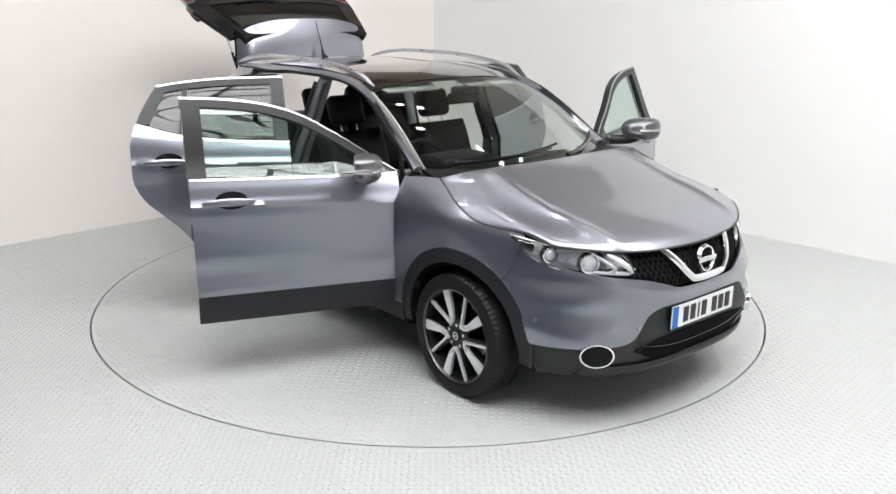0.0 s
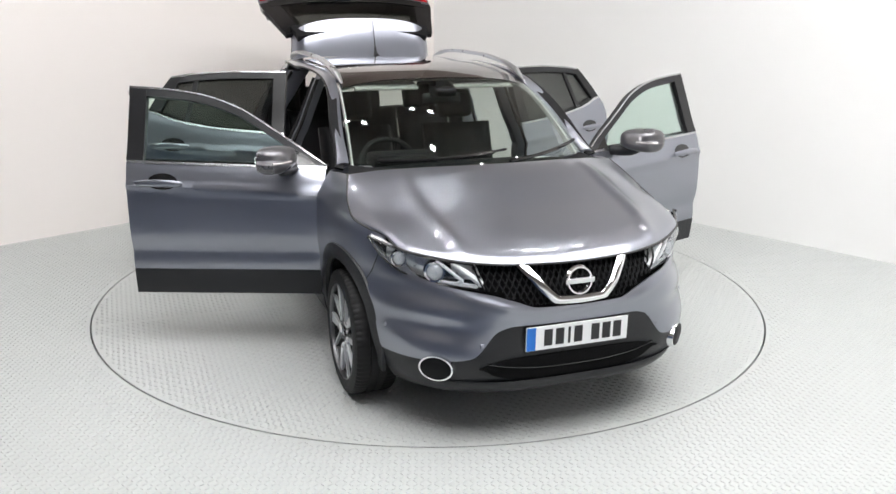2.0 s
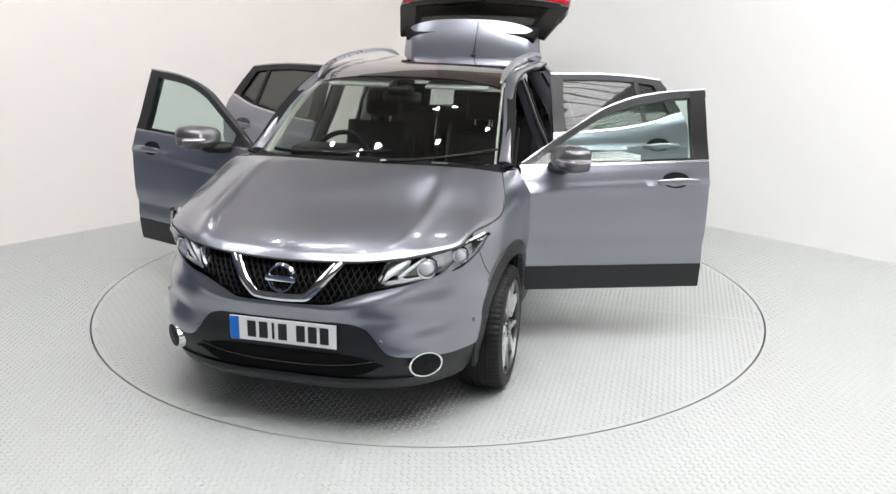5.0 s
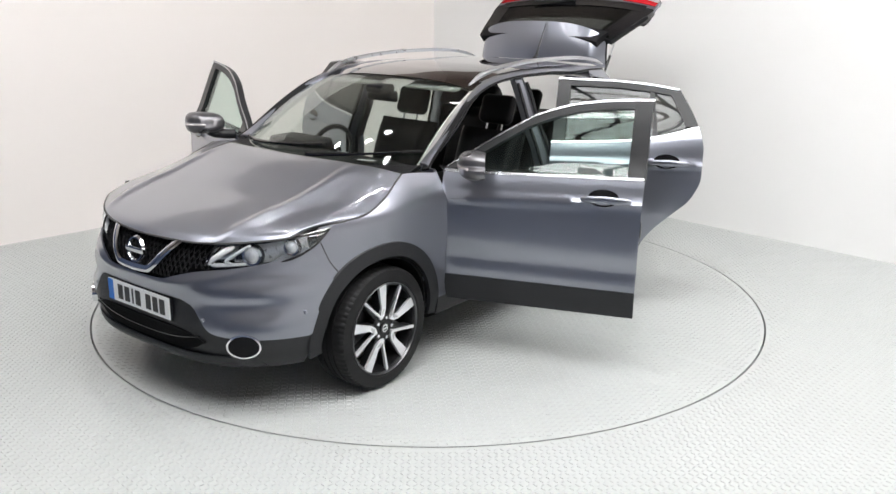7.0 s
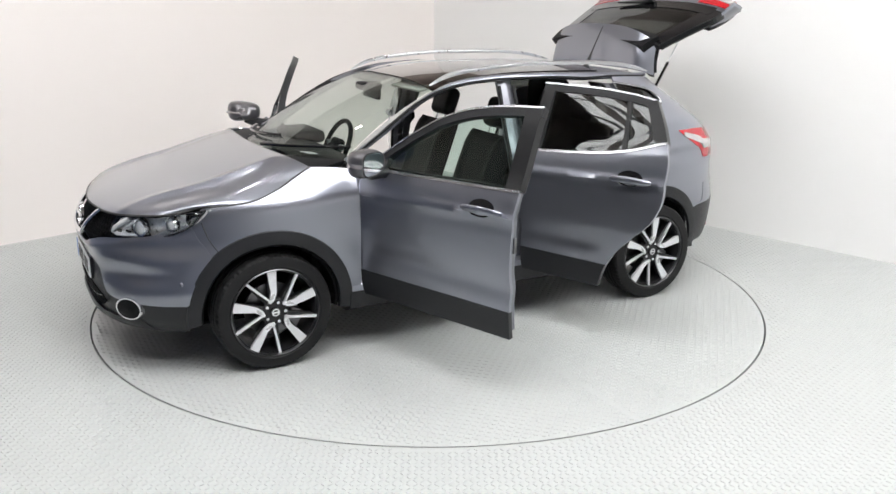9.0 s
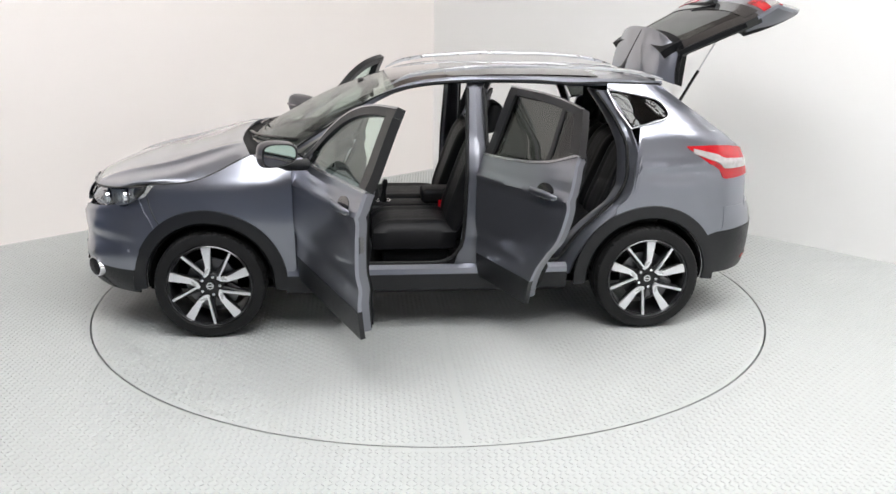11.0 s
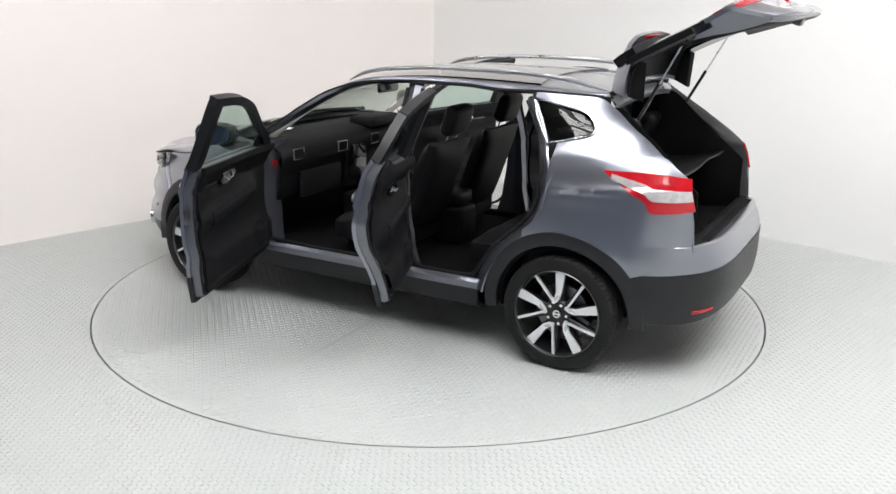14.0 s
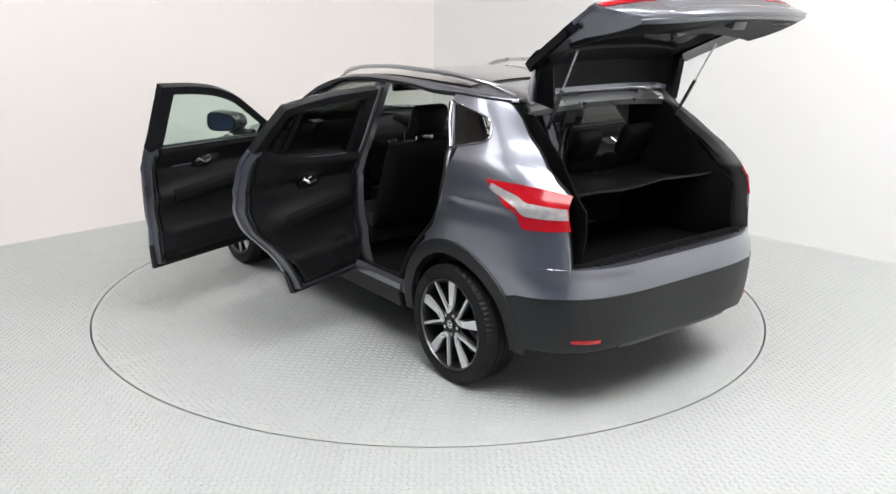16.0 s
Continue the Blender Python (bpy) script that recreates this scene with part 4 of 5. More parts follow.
def rear_door(s):
    e = REAR_EDGE(np.linspace(0, 1, 60))
    edge = lambda z: np.interp(z, e[:, 1], e[:, 0]) + 0.008
    cut = 0.50
    xf = lambda v: -0.272
    belt = lambda x: BELT(x) - 0.004
    xr = lambda v: edge(cut + v * (1.215 - cut))
    door = part("rear_door", sheet(mirror_grid(ruled(xf, xr, lambda x: cut + 0 * x, belt, 46, 34), s), 0.020, (0, s, 0)), PAINT, car, "open grey rear door with dark privacy glass")
    door.matrix_basis = hinge_pose(HR, s, 69.0)
    part("inner_shell", sheet(mirror_grid(ruled(lambda v: -0.292, lambda v: edge(0.385 + v * 0.83) + 0.018, lambda x: 0.385 + 0 * x, belt, 40, 34, -0.020), s), 0.045, (0, s, 0)), SHADEPAINT, door, "painted inner shell with shut faces")
    part("shell_step", sheet(mirror_grid(ruled(lambda v: -0.302, lambda v: edge(0.40 + v * 0.815) + 0.034, lambda x: 0.400 + 0 * x, belt, 30, 30, -0.062), s), 0.008, (0, s, 0)), SHADEPAINT, door, "painted step round the lining")
    part("cladding", sheet(mirror_grid(ruled(xf, lambda v: edge(0.355 + v * (cut - 0.355)), lambda x: 0.355 + 0 * x, lambda x: cut + 0 * x, 30, 6, 0.004), s), 0.026, (0, s, 0)), BLACK, door, "black plastic door cladding")
    part("belt_trim", sheet(mirror_grid(ruled(lambda v: -0.272, lambda v: -1.165, lambda x: BELT(x) - 0.004, lambda x: BELT(x) + 0.009, 40, 3, 0.006), s), 0.012, (0, s, 0)), TRIM, door, "bright belt strip")
    t = np.linspace(0, 1, 40)
    outer = DOOR2_TOP(t)
    k = np.linspace(0, 1, 4)[None, :, None]
    q = outer[:, None] * (1 - k) + (outer + np.array([0.0, -0.045]))[:, None] * k
    g = np.stack([q[..., 0], side_y(q[..., 0], q[..., 1]) + 0.002, q[..., 1]], -1)
    fr = part("window_frame", sheet(mirror_grid(g, s), 0.045, (0, s, 0)), BLACK, door, "black window frame")
    tg = np.stack([g[:, 0], g[:, 0] * 0.4 + g[:, 1] * 0.6], 1)
    part("frame_trim", sheet(mirror_grid(tg + np.array([0, 0.004, 0.001]), s), 0.008, (0, s, 0)), TRIM, fr, "bright strip along the window frame")
    zt = lambda x: np.interp(x, outer[::-1, 0], outer[::-1, 1])
    part("pillar_cover", sheet(mirror_grid(ruled(lambda v: -0.274, lambda v: -0.355, lambda x: BELT(x) + 0.010, lambda x: zt(x) - 0.016, 6, 10, 0.004), s), 0.05, (0, s, 0)), PILLAR, fr, "gloss black pillar cover")
    RB = path((-1.168, 1.238), (-1.11, 1.34), (-1.035, 1.448))
    RI = path((-1.085, 1.238), (-1.03, 1.34), (-0.965, 1.445))
    part("rear_frame", sheet(mirror_grid(side_grid(RB, RI, 12, 4, 0.003), s), 0.045, (0, s, 0)), PILLAR, fr, "black window frame")
    part("divider", sheet(mirror_grid(side_grid(path((-0.93, 1.165), (-0.905, 1.30), (-0.875, 1.465)), path((-0.90, 1.16), (-0.875, 1.30), (-0.845, 1.468)), 12, 3, -0.004), s), 0.02, (0, s, 0)), PILLAR, fr, "black divider bar")
    pane = part("window", sheet(mirror_grid(ruled(lambda v: -0.33, lambda v: -1.12 + 0.12 * v, lambda x: BELT(x) - 0.01, lambda x: zt(x) - 0.035, 30, 12, -0.012), s), 0.004, (0, s, 0)), PRIVACY, door, "dark privacy glass")
    pane.visible_shadow = False
    handle(door, -1.135, -0.885, 1.022, s)
    inner_trim(door, ruled(lambda v: -0.315, lambda v: edge(0.42 + v * 0.8) + 0.05, lambda x: 0.42 + 0 * x, lambda x: BELT(x) + 0.004, 44, 44, -0.088), s, -0.95, -0.42, 1.0, (-0.47, 0.56))
    z = 0.78
    y = float(side_y(edge(z), z)) - 0.035
    part("latch", block(float(edge(z)) - 0.012, float(edge(z)) - 0.002, s * y - 0.012, s * y + 0.012, 0.82, 0.90, 0.003), STEEL, door, "steel door latch")
    pts = [(float(edge(z)) + 0.035, s * (float(side_y(edge(z), z)) - 0.066), z) for z in np.linspace(0.40, 1.2, 20)]
    part("seal", tube(pts, 0.010, 8), RUBBER, door, "black rubber seal")


for s in (1, -1):
    front_door(s)
    rear_door(s)

# ---- roof rails, aerial ----
for s in (1, -1):
    RAIL = path((0.24, 0.598, 1.478), (0.12, 0.600, 1.530), (-0.1, 0.602, 1.565), (-0.5, 0.602, 1.586), (-0.9, 0.598, 1.582), (-1.2, 0.592, 1.560), (-1.43, 0.585, 1.512))
    p = RAIL(np.linspace(0, 1, 40))
    cs = [(0.020, -0.010), (0.022, 0.004), (0.012, 0.013), (-0.010, 0.013), (-0.018, 0.004), (-0.016, -0.010)]
    v, f = [], []
    for i, c in enumerate(p):
        w = min(1, 0.35 + i / 4, 0.35 + (39 - i) / 4)
        v += [(c[0], s * (c[1] + a * w), c[2] + b * w) for a, b in cs]
    for i in range(39):
        for k in range(6):
            f.append((i * 6 + k, i * 6 + (k + 1) % 6, (i + 1) * 6 + (k + 1) % 6, (i + 1) * 6 + k))
    f += [tuple(range(6)), tuple(39 * 6 + k for k in range(6))]
    rail = part("roof_rail", (v, f), SATIN, car, "silver roof rail", 50)
part("aerial", tube([(-1.31, 0.066, 1.520), (-1.335, 0.066, 1.548), (-1.355, 0.068, 1.60), (-1.440, 0.075, 1.786)], [0.026, 0.014, 0.005, 0.0025], 10), BLACK, car, "short black roof aerial")

# ---- nose details ----
part("grille_backing", sheet(np.array([[(float(front_pt(psi_at_y(front_pt, abs(y), z), np.float64(z))[0]) - 0.055, y, z) for z in np.linspace(0.60, 0.87, 8)] for y in np.linspace(-0.62, 0.62, 40)]), 0.01, (1, 0, 0)), CARPET, car, "dark space behind the grille")


def nose_at(y, z, out=0.0):
    p = front_pt(psi_at_y(front_pt, abs(y), z), np.float64(z))
    return (float(p[0]) + out, y, z)


g = Geo()
for i in range(-26, 27):
    for sl in (1, -1):
        pts = []
        for t in np.linspace(0, 1, 7):
            z = 0.672 + 0.19 * t
            y = i * 0.030 + sl * 0.11 * (t - 0.5)
            if abs(y) < 0.46 and z > float(YB(abs(y))) - 0.01 and z < 0.866:
                pts.append(nose_at(y, z, -0.028))
        if len(pts) > 1:
            g.add(*tube(pts, 0.0038, 5))
part("grille_mesh", (g.v, g.f), CABIN, car, "gloss black honeycomb grille")


def nose_band(poly_a, poly_b, n, thick, out):
    a, b = path(*poly_a)(np.linspace(0, 1, n)), path(*poly_b)(np.linspace(0, 1, n))
    rows = []
    for i in range(n):
        rows.append([nose_at(*(a[i] * (1 - t) + b[i] * t), out + 0.008 * math.sin(math.pi * t)) for t in np.linspace(0, 1, 5)])
    return sheet(np.array(rows), thick, (1, 0, 0))


part("chrome_v", nose_band([(-0.285, 0.852), (-0.24, 0.80), (-0.165, 0.715), (-0.12, 0.685), (0, 0.678), (0.12, 0.685), (0.165, 0.715), (0.24, 0.80), (0.285, 0.852)],
                           [(-0.235, 0.855), (-0.195, 0.808), (-0.135, 0.738), (-0.10, 0.715), (0, 0.712), (0.10, 0.715), (0.135, 0.738), (0.195, 0.808), (0.235, 0.855)], 60, 0.02, 0.012), CHROME, car, "chrome V-shaped grille bar")
g = Geo()
ring = ring_lathe([(0.050, -0.006), (0.055, 0.008), (0.063, 0.008), (0.068, -0.006)], 40)
g.add([(nose_at(0, 0.775)[0] + 0.012 + b - 0.16 * c, a, 0.775 + c) for a, b, c in ring[0]], ring[1])
badge = part("badge", (g.v, g.f), CHROME, car, "chrome ring badge")
bar = block(-0.073, 0.073, -0.006, 0.010, -0.013, 0.013, 0.003)
part("badge_bar", ([(nose_at(0, 0.775)[0] + 0.014 + b, a, 0.775 + c) for a, b, c in bar[0]], bar[1]), CHROME, badge)

# number plate with plain bars for its signs
PX = 2.176
plate = part("number_plate", block(PX - 0.008, PX, -0.26, 0.26, 0.466, 0.579, 0.002, 1), PLATEWHITE, car, "white number plate with blue end band")
part("blue_band", block(PX - 0.002, PX + 0.0012, -0.258, -0.213, 0.468, 0.577, 0), PLATEBLUE, plate)
for k, y in enumerate((-0.150, -0.092, -0.044, 0.002, 0.090, 0.147, 0.204)):
    w = 0.012 if k == 2 else 0.042
    part("plate_bar", block(PX - 0.001, PX + 0.0016, y - w / 2, y + w / 2, 0.484, 0.562, 0), INK, plate)
part("plate_holder", block(PX - 0.03, PX - 0.007, -0.255, 0.255, 0.455, 0.575, 0.004), BLACK, plate, "black plate holder")

# lower intake
ga = np.array([[nose_at(y, z, 0.002) for z in np.linspace(0.312 + 0.02 * (abs(y) / 0.46) ** 2, 0.438, 8)] for y in np.linspace(-0.46, 0.46, 50)])
ga2 = ga.copy()
kk = 1 - np.abs(np.linspace(-1, 1, 50)) ** 6
ga2[..., 2] = 0.385 + (ga[..., 2] - 0.385) * kk[:, None]
part("lower_intake", sheet(ga2, 0.01, (1, 0, 0)), CARPET, car, "gloss black lower air intake")
ga = np.array([[nose_at(y, 0.372 + 0.045 * (abs(y) / 0.44) ** 2.5 + dz, 0.006) for dz in (-0.0022, 0.0, 0.0022)] for y in np.linspace(-0.43, 0.43, 50)])
part("intake_slat", sheet(ga, 0.012, (1, 0, 0)), GLOSSBLACK, car, "thin glossy slat in the intake")
ga = np.array([[nose_at(y, z, 0.003 + (0.009 + 0.02 * math.sin(math.pi * (z - 0.25) / 0.07)) * (1 - (abs(y) / 0.66) ** 3)) for z in np.linspace(0.25, 0.318, 6)] for y in np.linspace(-0.66, 0.66, 70)])
part("chin", sheet(ga, 0.012, (1, 0, 0)), BLACK, car, "black plastic chin")

for s in (1, -1):
    # fog lamp
    n0 = nose_at(0.635, 0.385)
    slope = math.degrees(math.atan2(nose_at(0.60, 0.385)[0] - nose_at(0.67, 0.385)[0], 0.07))
    m = Matrix.Translation((n0[0] + 0.008, s * 0.635, 0.385)) @ Matrix.Rotation(radians(s * slope), 4, "Z") @ Matrix.Rotation(radians(-90), 4, "Z")
    rg = ring_lathe([(0.064, -0.02), (0.066, 0.008), (0.074, 0.008), (0.078, -0.02)], 40)
    fog = part("fog_lamp", ([tuple(m @ Vector((a * 1.12, b, c * 0.80))) for a, b, c in rg[0]], rg[1]), CHROME, car, "round fog lamp in a chrome ring")
    rg = ring_lathe([(0.001, -0.018), (0.066, -0.018), (0.066, 0.004), (0.001, 0.012)], 36)
    part("lens", ([tuple(m @ Vector((a * 1.12, b, c * 0.80))) for a, b, c in rg[0]], rg[1]), CABIN, fog, "dark fog lamp lens")
    # parking sensors
    for y, z in ((0.45, 0.50), (0.80, 0.53)):
        q = nose_at(y, z)
        part("parking_sensor", block(q[0] - 0.012, q[0] + 0.003, s * y - 0.010, s * y + 0.010, z - 0.010, z + 0.010, 0.004), PAINT, car)
    # head lamp: housing, reflectors, light strips, cover
    LO = path((2.065, 0.415, 0.736), (1.95, 0.605, 0.757), (1.82, 0.722, 0.780), (1.72, 0.795, 0.838), (1.655, 0.832, 0.912))
    HI = path((2.028, 0.462, 0.848), (1.92, 0.642, 0.872), (1.80, 0.748, 0.890), (1.70, 0.808, 0.908), (1.650, 0.834, 0.918))
    t = np.linspace(0, 1, 30)
    k = np.linspace(0, 1, 12)[None, :, None]
    cover = LO(t)[:, None] * (1 - k) + HI(t)[:, None] * k
    bulge = 0.018 * np.sin(math.pi * k[..., 0])
    cover[..., 0] += bulge * 0.8
    cover[..., 1] += bulge * 0.5
    lamp = part("head_lamp", sheet(mirror_grid(cover - np.array([0.032, 0.022, 0.0]), s), 0.006, (1, s, 0)), mat("lamp_bowl", (0.72, 0.73, 0.74), 0.28, 0.6, 0.3, 0.4, 30) if s > 0 else bpy.data.materials["lamp_bowl"], car, "head lamp with projector lenses and light strips")
    cg = part("cover", sheet(mirror_grid(cover, s), 0.003, (1, s, 0)), LAMPGLASS, lamp, "clear lamp cover")
    cg.visible_shadow = False
    edge = [tuple(p) for p in cover[:, 0]] + [tuple(p) for p in cover[-1, 1:]] + [tuple(p) for p in cover[::-1, -1]] + [tuple(p) for p in cover[0, ::-1]]
    part("lamp_seal", tube([(a, s * b, c) for a, b, c in edge], 0.005, 6), GLOSSBLACK, lamp, "black lamp edge")
    for u, v2, r in ((0.36, 0.48, 0.046), (0.66, 0.55, 0.036)):
        i, j = int(u * 29), int(v2 * 11)
        c = cover[i, j]
        m = Matrix.Translation((c[0] - 0.018, s * (c[1] - 0.012), c[2])) @ Matrix.Rotation(radians(s * 28 - 90), 4, "Z")
        rg = ring_lathe([(r * 0.80, -0.02), (r * 0.84, 0.010), (r * 1.0, 0.012), (r * 1.12, -0.02)], 32)
        bz = ring_lathe([(0.001, -0.018), (r * 1.22, -0.018), (r * 1.18, -0.006), (0.001, -0.006)], 32)
        part("lamp_bezel", ([tuple(m @ Vector(q)) for q in bz[0]], bz[1]), GLOSSBLACK, lamp, "dark bezel round the projector")
        ring_ob = part("lamp_ring", ([tuple(m @ Vector(q)) for q in rg[0]], rg[1]), CHROME, lamp, "bright projector ring")
        dome = [(0.001, -0.02), (r * 0.80, -0.02)] + [(r * 0.80 * math.cos(a), 0.02 * math.sin(a)) for a in np.linspace(0.1, 1.5, 7)] + [(0.001, 0.020)]
        rg = ring_lathe(dome, 28)
        part("projector", ([tuple(m @ Vector(q)) for q in rg[0]], rg[1]), mat("projector_glass", (0.60, 0.61, 0.63), 0.08, 0.3, 0.8) if "projector_glass" not in bpy.data.materials else bpy.data.materials["projector_glass"], ring_ob, "glassy projector lens")
    inset = np.array([0.010, 0.006, 0.0])
    for i0, r1, r2 in ((0, 0.015, 0.011), (4, 0.008, 0.008)):
        chevron = [cover[i0 + 5, 10], cover[i0 + 3, 8], cover[i0 + 1, 5], cover[i0, 3]]
        part("light_strip", tube([(a, s * b, c) for a, b, c in (p - inset for p in chevron)], [r1 * 0.8, r1, r1, r1 * 0.8], 8), PLATEWHITE, lamp, "white chevron light strip")
        chevron = [cover[i0, 3], cover[i0 + 2, 1], cover[i0 + 5, 1], cover[i0 + 8, 1]]
        part("light_strip", tube([(a, s * b, c) for a, b, c in (p - inset for p in chevron)], [r2, r2, r2, r2 * 0.5], 8), PLATEWHITE, lamp, "white chevron light strip")
    web = sheet(mirror_grid(np.array([[cover[i, j] - np.array([0.026, 0.018, 0]) for j in range(1, 11)] for i in range(6, 10)]), s), 0.004, (1, s, 0))
    part("lamp_web", web, GLOSSBLACK, lamp, "black web between strips and projectors")
    tip = sheet(mirror_grid(np.array([[cover[i, j] - np.array([0.016, 0.012, 0]) for j in range(1, 11)] for i in range(23, 29)]), s), 0.004, (1, s, 0))
    part("side_indicator", tip, GLOSSBLACK, lamp, "dark outer end of the lamp")
    sp = [(1.98, 0.545, 0.862), (1.88, 0.66, 0.872), (1.77, 0.748, 0.888)]
    part("inner_blade", tube([(a - 0.012, s * b, c) for a, b, c in sp], 0.010, 8), CHROME, lamp, "bright inner blade")

# seams between wing and bumper
for s in (1, -1):
    q = path((1.665, 0.845), (1.64, 0.76), (1.60, 0.69))(np.linspace(0, 1, 10))
    part("panel_gap", tube([(a, s * float(side_y(a, c)), c) for a, c in q], 0.003, 6), GAPMAT, car, "dark joint between wing and bumper")

# cowl and wipers
t = np.linspace(-1, 1, 40)
c0 = H_REAR((1 - t) / 2) + np.array([0.015, 0, -0.018])
c1 = wb + np.array([-0.01, 0, -0.004])
k = np.linspace(0, 1, 5)[None, :, None]
part("cowl", sheet(c0[:, None] * (1 - k) + c1[:, None] * k - np.array([0, 0, 0.006]), 0.02, (0, 0, 1)), CABIN, car, "black plastic cowl")


def on_screen(y, h, up=0.012):
    i = (y / 0.715 + 1) / 2 * 39
    j = h * 19
    i0, j0 = int(min(38, max(0, i))), int(min(18, max(0, j)))
    p = ws[i0, j0] * (1 - (i - i0)) + ws[i0 + 1, j0] * (i - i0)
    q = ws[i0, j0 + 1] * (1 - (i - i0)) + ws[i0 + 1, j0 + 1] * (i - i0)
    r = p * (1 - (j - j0)) + q * (j - j0)
    return (r[0] + up * 0.5, y, r[2] + up)


for y0, y1, h1 in ((-0.58, 0.05, 0.075), (0.12, 0.62, 0.06)):
    pts = [on_screen(y0 + (y1 - y0) * t, 0.015 + h1 * t, 0.022) for t in np.linspace(0, 1, 10)]
    wiper = part("wiper", tube(pts, [0.013, 0.012, 0.011, 0.010, 0.009, 0.008, 0.007, 0.007, 0.006, 0.005], 8), GLOSSBLACK, car, "black windscreen wiper")
    pts = [on_screen(y0 + (y1 - y0) * t, 0.03 + h1 * 1.2 * t, 0.007) for t in np.linspace(0.12, 1.15, 12)]
    part("wiper_blade", tube(pts, 0.007, 6), RUBBER, wiper, "black rubber blade")

# ---- tail ----
def tail_end(z):
    x = XW + math.sqrt(max((ARCH_OUT - 0.01) ** 2 - (z - ZW) ** 2, 0)) if z < 0.60 else 1.80
    return psi_at(rear_pt, x, z)


TE_Z = np.linspace(0.25, 0.80, 30)
TE_P = np.array([tail_end(float(z)) for z in TE_Z])


def tail_grid(zlo, zhi, n, m, out=0.0, lim=1.0):
    rows = []
    for u in np.linspace(-1, 1, n):
        pz = np.interp(0.5, TE_Z, TE_P) * abs(u) * lim
        y0 = abs(float(rear_pt(pz, np.float64(0.5))[1]))
        rows.append([tuple(rear_pt(u * lim * np.interp(z, TE_Z, TE_P), np.float64(z)) + np.array([-out, 0, 0])) for z in zlo(y0) + (zhi(y0) - zlo(y0)) * np.linspace(0, 1, m)])
    return np.array(rows)


BT = spl((0.0, 0.628), (0.5, 0.628), (0.75, 0.62), (0.95, 0.58))
bump = part("rear_bumper", sheet(tail_grid(lambda y: 0.365 - 0.04 * sm(0.4, 0.85, y), BT, 90, 14, 0.004), 0.014, (-1, 0, 0)), BLACK, car, "black plastic rear bumper")
part("rear_apron", sheet(tail_grid(BT, lambda y: 0.757, 90, 8, 0.0), 0.012, (-1, 0, 0)), PAINT, car, "painted band above the rear bumper")
g = np.array([[(float(rear_pt(u, np.float64(0.757))[0]) * (1 - q) + -1.93 * q, float(rear_pt(u, np.float64(0.757))[1]) * (1 - 0.06 * q), 0.757 + (0.006 if 0.2 < q < 0.9 else 0)) for q in np.linspace(0.38, 1, 7)] for u in np.linspace(-0.80, 0.80, 40)])
g2 = np.array([[(float(rear_pt(u, np.float64(0.757))[0]) * (1 - q) + -1.93 * q, float(rear_pt(u, np.float64(0.757))[1]) * (1 - 0.06 * q), 0.757 + 0.004 * math.sin(q * 8)) for q in np.linspace(0, 0.38, 5)] for u in np.linspace(-0.80, 0.80, 40)])
part("apron_lip", sheet(g2, 0.012, (0, 0, 1)), PAINT, car, "painted lip of the boot opening")
part("boot_sill", sheet(g, 0.02, (0, 0, 1)), CABIN, car, "ribbed black loading sill")
g = Geo()
for i in range(24):
    y = -0.55 + 1.1 * i / 23
    g.add(*block(-2.03, -1.985, y - 0.008, y + 0.008, 0.760, 0.768, 0.002, 1))
part("sill_ribs", (g.v, g.f), CABIN, car, "black ribs on the loading sill")
part("diffuser", sheet(tail_grid(lambda y: 0.325, lambda y: 0.375, 50, 5, -0.02, 0.5), 0.02, (-1, 0, 0)), mat("grey_skid", (0.09, 0.09, 0.095), 0.5), car, "dark grey skid plate")
for s in (1, -1):
    q0, q1 = psi_at_y(rear_pt, 0.575, 0.40), psi_at_y(rear_pt, 0.70, 0.40)
    g = np.array([[tuple(rear_pt(u, np.float64(z)) + np.array([-0.010, 0, 0])) for z in (0.388, 0.394, 0.400, 0.406)] for u in np.linspace(q0, q1, 10)])
    part("reflector", sheet(mirror_grid(g, s), 0.01, (-1, 0, 0)), RED, bump, "red reflector")
    # tail lamp on the wing: red above, white amid, red below
    TOP = path((-1.523, 1.138), (-1.66, 1.138), (-1.80, 1.130), (-1.935, 1.105))
    BOT = path((-1.527, 1.130), (-1.60, 1.082), (-1.68, 1.030), (-1.745, 0.988), (-1.775, 0.940), (-1.80, 0.934), (-1.88, 0.936), (-1.976, 0.945))
    tl = part("tail_lamp", sheet(mirror_grid(side_grid(BOT, TOP, 40, 6, 0.004), s), 0.012, (0, s, 0)), RED, car, "red and clear tail lamp")
    mid_a = lambda u: BOT(u) * 0.68 + TOP(u) * 0.32
    mid_b = lambda u: BOT(u) * 0.36 + TOP(u) * 0.64
    part("clear_lens", sheet(mirror_grid(side_grid(lambda u: mid_a(0.10 + 0.9 * u) - np.stack([0 * u, 0.04 * (u < 0.45) * (0.45 - u)], -1), lambda u: mid_b(0.10 + 0.9 * u), 40, 5, 0.009), s), 0.008, (0, s, 0)), CLEARLENS, tl, "clear middle of the lamp")

# ---- tailgate, modelled shut and swung up on its hinge ----
GH = (-1.40, 1.50)
GX = spl((0.745, -2.125), (0.79, -2.138), (0.88, -2.128), (1.02, -2.105), (1.08, -2.058), (1.13, -2.000), (1.30, -1.830), (1.46, -1.660), (1.50, -1.60))
GY = spl((0.745, 0.62), (0.80, 0.655), (0.90, 0.700), (1.05, 0.730), (1.12, 0.728), (1.25, 0.680), (1.40, 0.620), (1.50, 0.575))


